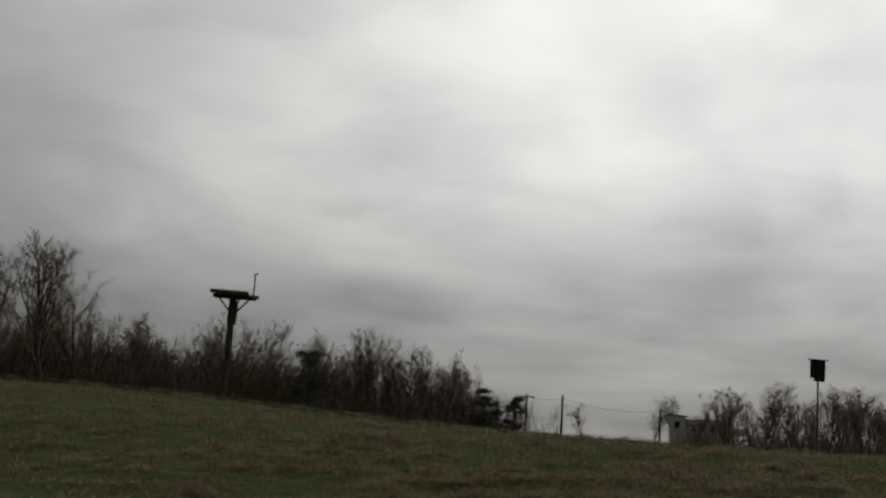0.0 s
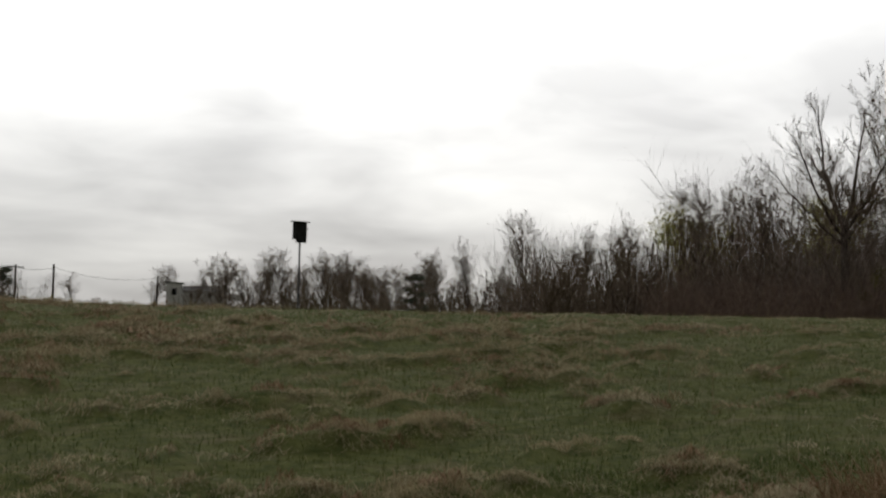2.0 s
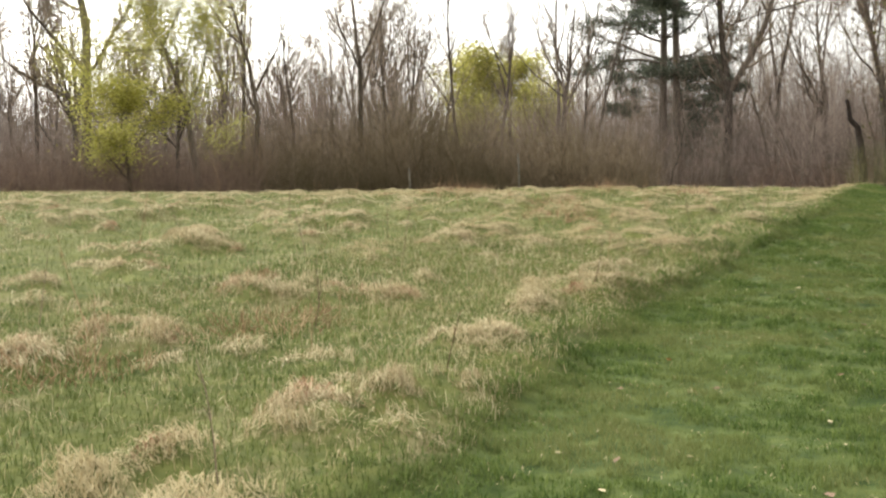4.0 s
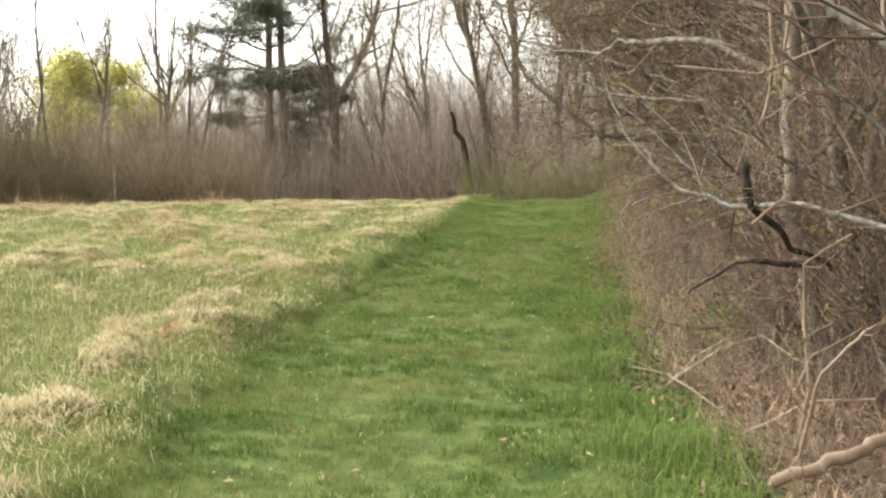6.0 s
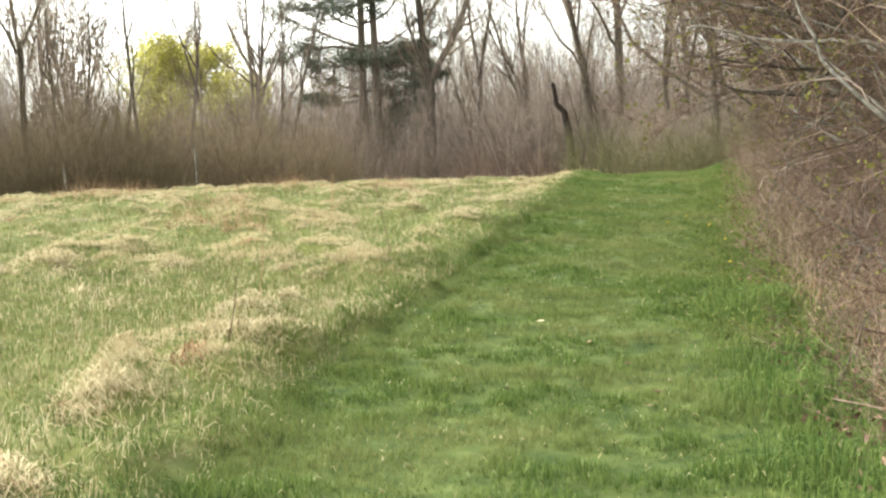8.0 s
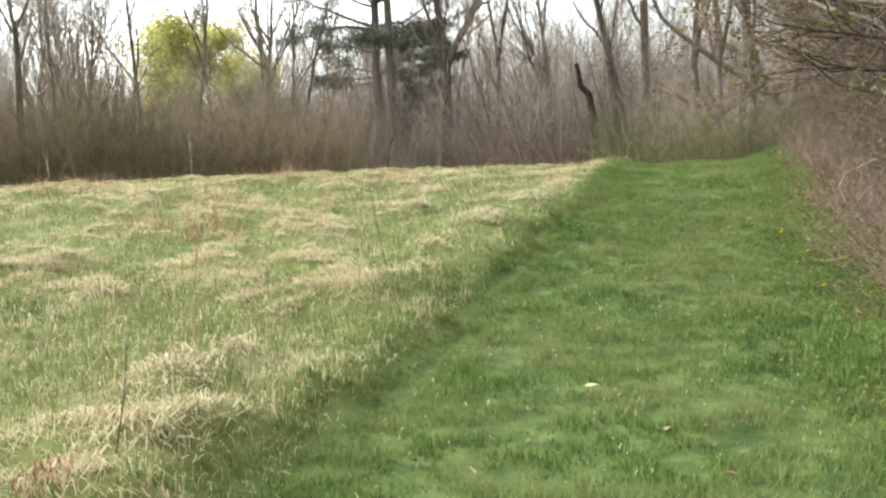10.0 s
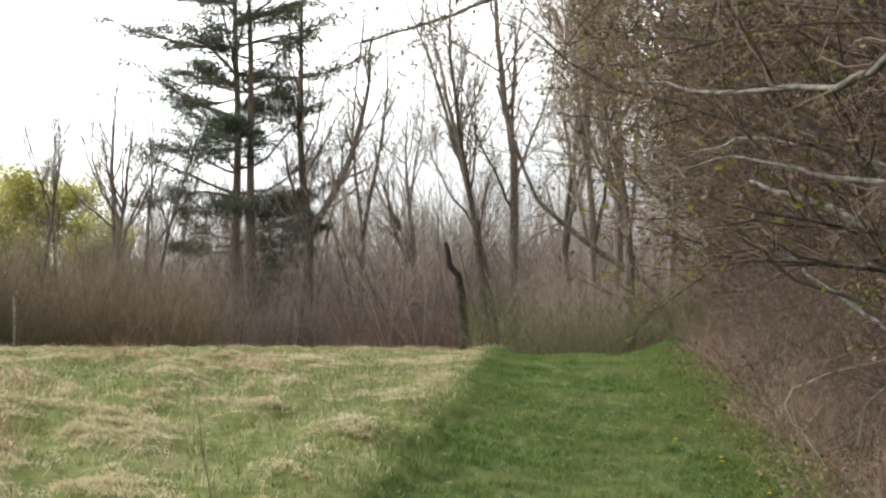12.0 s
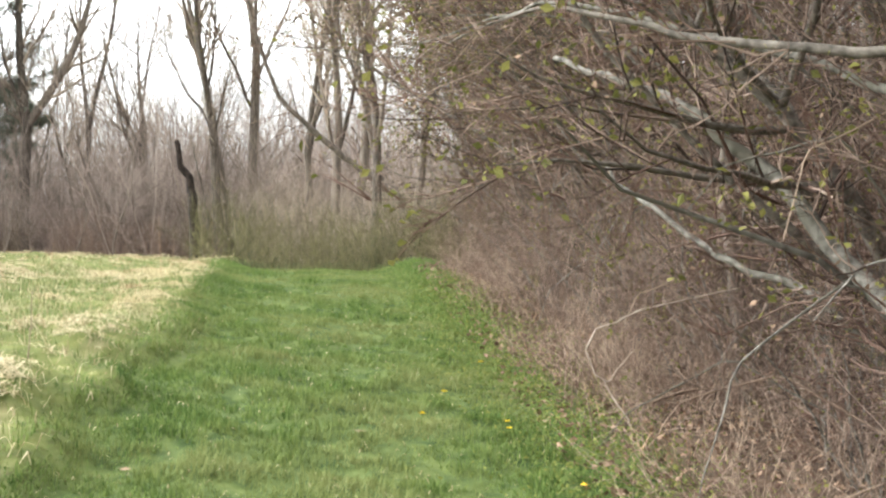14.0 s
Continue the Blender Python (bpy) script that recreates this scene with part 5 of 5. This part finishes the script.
def bat_house():
    x, y = 15.3, 52.8
    z = foot(x, y)
    h = 5.65 - z
    ob = empty("bat_house", Matrix.Translation((x, y, z)) @ pose(0, 0, 0, 0, 0.6, 14), "dark wooden bat house on a tall thin steel pole", "bat house")
    part("pole", pole_data([(0, 0, -0.2), (0, 0, h * 0.5), (0, 0, h - 0.2)], 0.045, 0.04, M_STEEL), ob)
    part("box", box_data((0.54, 0.30, 0.72), M_DARKWOOD, (-0.01, 0, h - 0.40), bevel=0.012), ob)
    part("roof", box_data((0.70, 0.46, 0.05), M_DARKWOOD, (0.0, -0.02, h - 0.015), (5, 0, 0)), ob)
    part("landing_board", box_data((0.50, 0.04, 0.16), M_DARKWOOD, (-0.01, -0.13, h - 0.83)), ob)
    part("batten", box_data((0.56, 0.03, 0.07), M_DARKWOOD, (-0.01, -0.168, h - 0.32)), ob)


def nest_box():
    x, y = 25.85, 24.45
    z = foot(x, y)
    ob = empty("nest_box", Matrix.Translation((x, y, z)) @ pose(0, 0, 0, 0, -1, 40), "small pale nest box on a bleached post in the grass", "nest box")
    part("post", pole_data([(0, 0, -0.2), (0.01, 0, 0.8), (0, 0, 1.6)], 0.022, 0.02, M_GREYPOST, 8), ob)
    b = part("box", box_data((0.15, 0.14, 0.24), M_GREYPOST, (-0.12, 0, 1.35)), ob)
    part("roof", box_data((0.20, 0.21, 0.025), M_OLDWOOD, (-0.12, -0.015, 1.49), (8, 0, 0)), b)


def post(x, y, top, r=0.035):
    z = foot(x, y)
    ob = new("field_post", pole_data([(x, y, z - 0.2), (x + 0.02, y, (z + top) / 2), (x, y + 0.02, top)], r, r * 0.85, M_PALEBARK, 8))
    tagged(ob, "bleached wooden post at the field edge", "post", "posts at the field edge")


def utility_pole(x, y, top, arm):
    z = foot(x, y)
    ob = empty("utility_pole", Matrix.Translation((x, y, z)) @ pose(0, 0, 0, 0, 1.0, 20), "dark wooden utility pole beside the far road", "utility pole", "utility poles along the road")
    h = top - z
    part("pole", pole_data([(0, 0, -0.2), (0, 0, h / 2), (0, 0, h)], 0.16, 0.11, M_DARKBARK), ob)
    if arm:
        part("crossarm", box_data((1.9, 0.12, 0.12), M_DARKBARK, (0, -0.17, h - 0.35)), ob)
        for k in (-0.8, -0.3, 0.3, 0.8):
            part("insulator", pole_data([(k, -0.17, h - 0.29), (k, -0.17, h - 0.2), (k, -0.17, h - 0.12)], 0.05, 0.03, M_STEEL, 6), ob)


def power_line(a, c, sag):
    n = 14
    t = np.linspace(0, 1, n)[:, None]
    P = np.array(a) * (1 - t) + np.array(c) * t
    P[:, 2] -= sag * 4 * (t * (1 - t))[:, 0]
    tagged(new("power_line", mesh_from("power_line", *tubes([(P[None], np.full((1, n), 0.018), 4)]), M_DARKWOOD)), "thin black overhead wire between utility poles", "wire", "overhead wires")


def white_house():
    """A pale clapboard house with a taller end and a low wing, far beyond the field."""
    x, y = 32.4, 163.0
    z = foot(x, y, 0.1)
    ob = empty("white_house", Matrix.Translation((x, y, z)) @ pose(0, 0, 0, 0, 0, -11), "pale weathered white house with a low wing across the road", "house")
    base = 5.75 - z
    part("tall_end", box_data((2.0, 4.5, base), M_WHITEWOOD, (-2.8, 0, base / 2), bevel=0.02), ob)
    part("tall_end_roof", box_data((2.3, 4.8, 0.14), M_SLATE, (-2.8, 0, base + 0.07), (0, 4, 0)), ob)
    wall = part("wall", box_data((5.6, 4.0, base - 0.9), M_WHITEWOOD, (1.0, 0, (base - 0.9) / 2), bevel=0.02), ob)
    part("roof", box_data((5.8, 2.3, 0.12), M_SLATE, (1.0, -1.05, base - 0.72), (18, 0, 0)), ob)
    part("roof", box_data((5.8, 2.3, 0.12), M_SLATE, (1.0, 1.05, base - 0.72), (-18, 0, 0)), ob)
    part("chimney", box_data((0.5, 0.5, 1.3), M_WHITEWOOD, (0.9, 0.3, base - 0.1)), ob)
    part("porch", box_data((2.4, 2.0, 0.9), M_WHITEWOOD, (4.9, -0.2, base - 1.75)), ob)
    for k in (-0.7, 1.6, 2.9):
        w = part("window", box_data((0.42, 0.08, 0.62), M_GLASS, (k, -2.04, base - 1.55)), ob)
        part("window_frame", box_data((0.54, 0.05, 0.07), M_WHITEWOOD, (k, -2.08, base - 1.20)), w)
        part("window_sill", box_data((0.58, 0.12, 0.06), M_WHITEWOOD, (k, -2.08, base - 1.89)), w)
    part("window", box_data((0.6, 0.08, 0.8), M_GLASS, (-2.8, -2.28, base - 1.1)), ob)


def dandelion(x, y, i):
    z = float(surface(np.array(x), np.array(y)))
    ob = empty("dandelion", Matrix.Translation((x, y, z)) @ pose(0, 0, 0, 0, 0, i * 50), "yellow dandelion flower in the path verge", "flower", "dandelions on the verge")
    part("stalk", pole_data([(0, 0, -0.01), (0.005, 0, 0.05), (0, 0, 0.09)], 0.003, 0.0025, M_WEED, 5), ob)
    rng = np.random.default_rng(i)
    n = 40
    p = np.zeros((n, 3)) + np.array([0, 0, 0.088])
    v, f = leaves(rng, p, 0.02, 0.2)
    v[:, 2] = 0.088 + np.abs(v[:, 2] - 0.088) * 0.6
    part("flower_head", mesh_from("flower_head", v, f, M_YELLOW, False), ob)


def fallen_leaf(x, y, i, mat):
    rng = np.random.default_rng(900 + i)
    v, f = leaves(rng, np.zeros((1, 3)), 0.075, 0.3)
    v[:, 2] = np.abs(v[:, 2]) * 0.35
    ob = new("fallen_leaf", mesh_from("fallen_leaf", v, f, mat, False))
    ob.matrix_basis = Matrix.Translation((x, y, float(surface(np.array(x), np.array(y))) + 0.025))
    tagged(ob, "single dry curled leaf lying on the path grass", "leaf", "fallen leaves on the path")


def build_made():
    nest_platform()
    bat_house()
    nest_box()
    for p in ((36.1, 18.7, 2.1, 0.025), (37.4, 15.8, 2.5, 0.03)):
        post(*p)
    for p in ((8.2, 149.8, 6.7, False), (10.1, 159.7, 7.6, True), (12.7, 139.4, 6.9, False), (28.1, 167.7, 6.8, False)):
        utility_pole(*p)
    power_line((10.1, 159.5, 7.3), (12.7, 139.4, 6.5), 0.25)
    power_line((8.2, 149.8, 6.4), (10.1, 159.5, 6.9), 0.2)
    power_line((8.2, 149.8, 4.9), (12.7, 139.4, 4.6), 0.3)
    power_line((12.7, 139.4, 6.6), (28.1, 167.7, 6.5), 0.7)
    white_house()
    for i, p in enumerate(((22.65, 2.95), (22.87, 3.43), (22.82, 2.94), (23.7, 3.24), (21.4, 2.75), (25.2, 2.85), (19.8, 2.7))):
        dandelion(*p, i)
    rng = random.Random(12)
    fallen_leaf(12.08, 4.08, 60, M_RUSTLEAF)
    fallen_leaf(12.38, 2.0, 61, M_RUSTLEAF)
    fallen_leaf(11.87, 2.38, 62, M_STRAW)
    for i in range(46):
        x = rng.uniform(8, 26)
        fallen_leaf(x, float(path_right(np.array(x))) + rng.uniform(-0.3, 2.6), i, M_DEADLEAF if i % 3 else M_STRAW)


def stalk_clump(x, y, size, h, n, seed, label, mat):
    """A clump of dead standing stalks."""
    rng = np.random.default_rng(seed)
    a, r = rng.uniform(0, 2 * np.pi, n), size * np.sqrt(rng.random(n))
    px, py = x + r * np.cos(a) * 1.5, y + r * np.sin(a)
    P, R = grow(rng, np.stack([px, py, surface(px, py) - 0.02], -1), np.stack([np.cos(a) * 0.35 + rng.normal(0, 0.35, n), np.sin(a) * 0.35 + rng.normal(0, 0.35, n), np.ones(n)], -1), h * rng.uniform(0.3, 1.0, n), rng.uniform(0.0025, 0.0055, n), 4, 0.25, -0.12, 0.4)
    tagged(new("dead_stalk_clump", mesh_from("dead_stalk_clump", *tubes([(P, R, 3)]), mat)), label, "dead stalks", "stalk clumps in the meadow", "stuff")


def dry_stem(x, y, h, seed):
    rng = np.random.default_rng(seed)
    z = float(surface(np.array(x), np.array(y))) - 0.03
    P, R = grow(rng, np.array([[x, y, z]]), np.array([[rng.normal(0, 0.15), rng.normal(0, 0.15), 1.0]]), np.array([h]), np.array([0.004]), 6, 0.06, 0.0, 0.4)
    s, d, ln, rr = sprout(rng, P, R, 5, 0.4, 1.0, (0.3, 0.7), 0.2, 0.6)
    P1, R1 = grow(rng, s, d, ln, np.maximum(rr, 0.0015), 3, 0.1, 0.05, 0.5)
    tagged(new("dry_stem", mesh_from("dry_stem", *tubes([(P, R, 5), (P1, R1, 3)]), M_TAN if seed % 2 else M_HEDGETWIG)), "single dry weed stem standing in the meadow", "stem", "dry stems in the meadow")


def build_stalks():
    t = "clump of pinkish-brown dead stalks standing in the meadow"
    for i, (x, y, size, h, n) in enumerate(((6.95, 7.05, 0.46, 0.42, 620), (6.7, 6.3, 0.4, 0.22, 300), (5.2, 6.3, 0.4, 0.25, 300), (11.2, 6.9, 0.45, 0.2, 240), (9.0, 6.95, 0.4, 0.2, 200), (6.6, 3.9, 0.25, 0.15, 120), (20.9, 8.3, 0.5, 0.3, 160), (24.0, 9.5, 0.5, 0.3, 160), (27.5, 8.2, 0.5, 0.3, 160), (29.0, 10.5, 0.6, 0.35, 160), (26.0, 12.5, 0.6, 0.35, 160), (30.0, 14.0, 0.6, 0.35, 160))):
        stalk_clump(x, y, size, h, n, 700 + i, t, M_STALK if i < 3 else M_TAN)
    rng = random.Random(44)
    for i in range(60):
        x = rng.uniform(7, 34)
        y = float(path_left(np.array(x))) + 0.4 + rng.random() ** 1.5 * 14
        dry_stem(x, y, rng.uniform(0.35, 0.75), i)


build_stalks()
build_made()
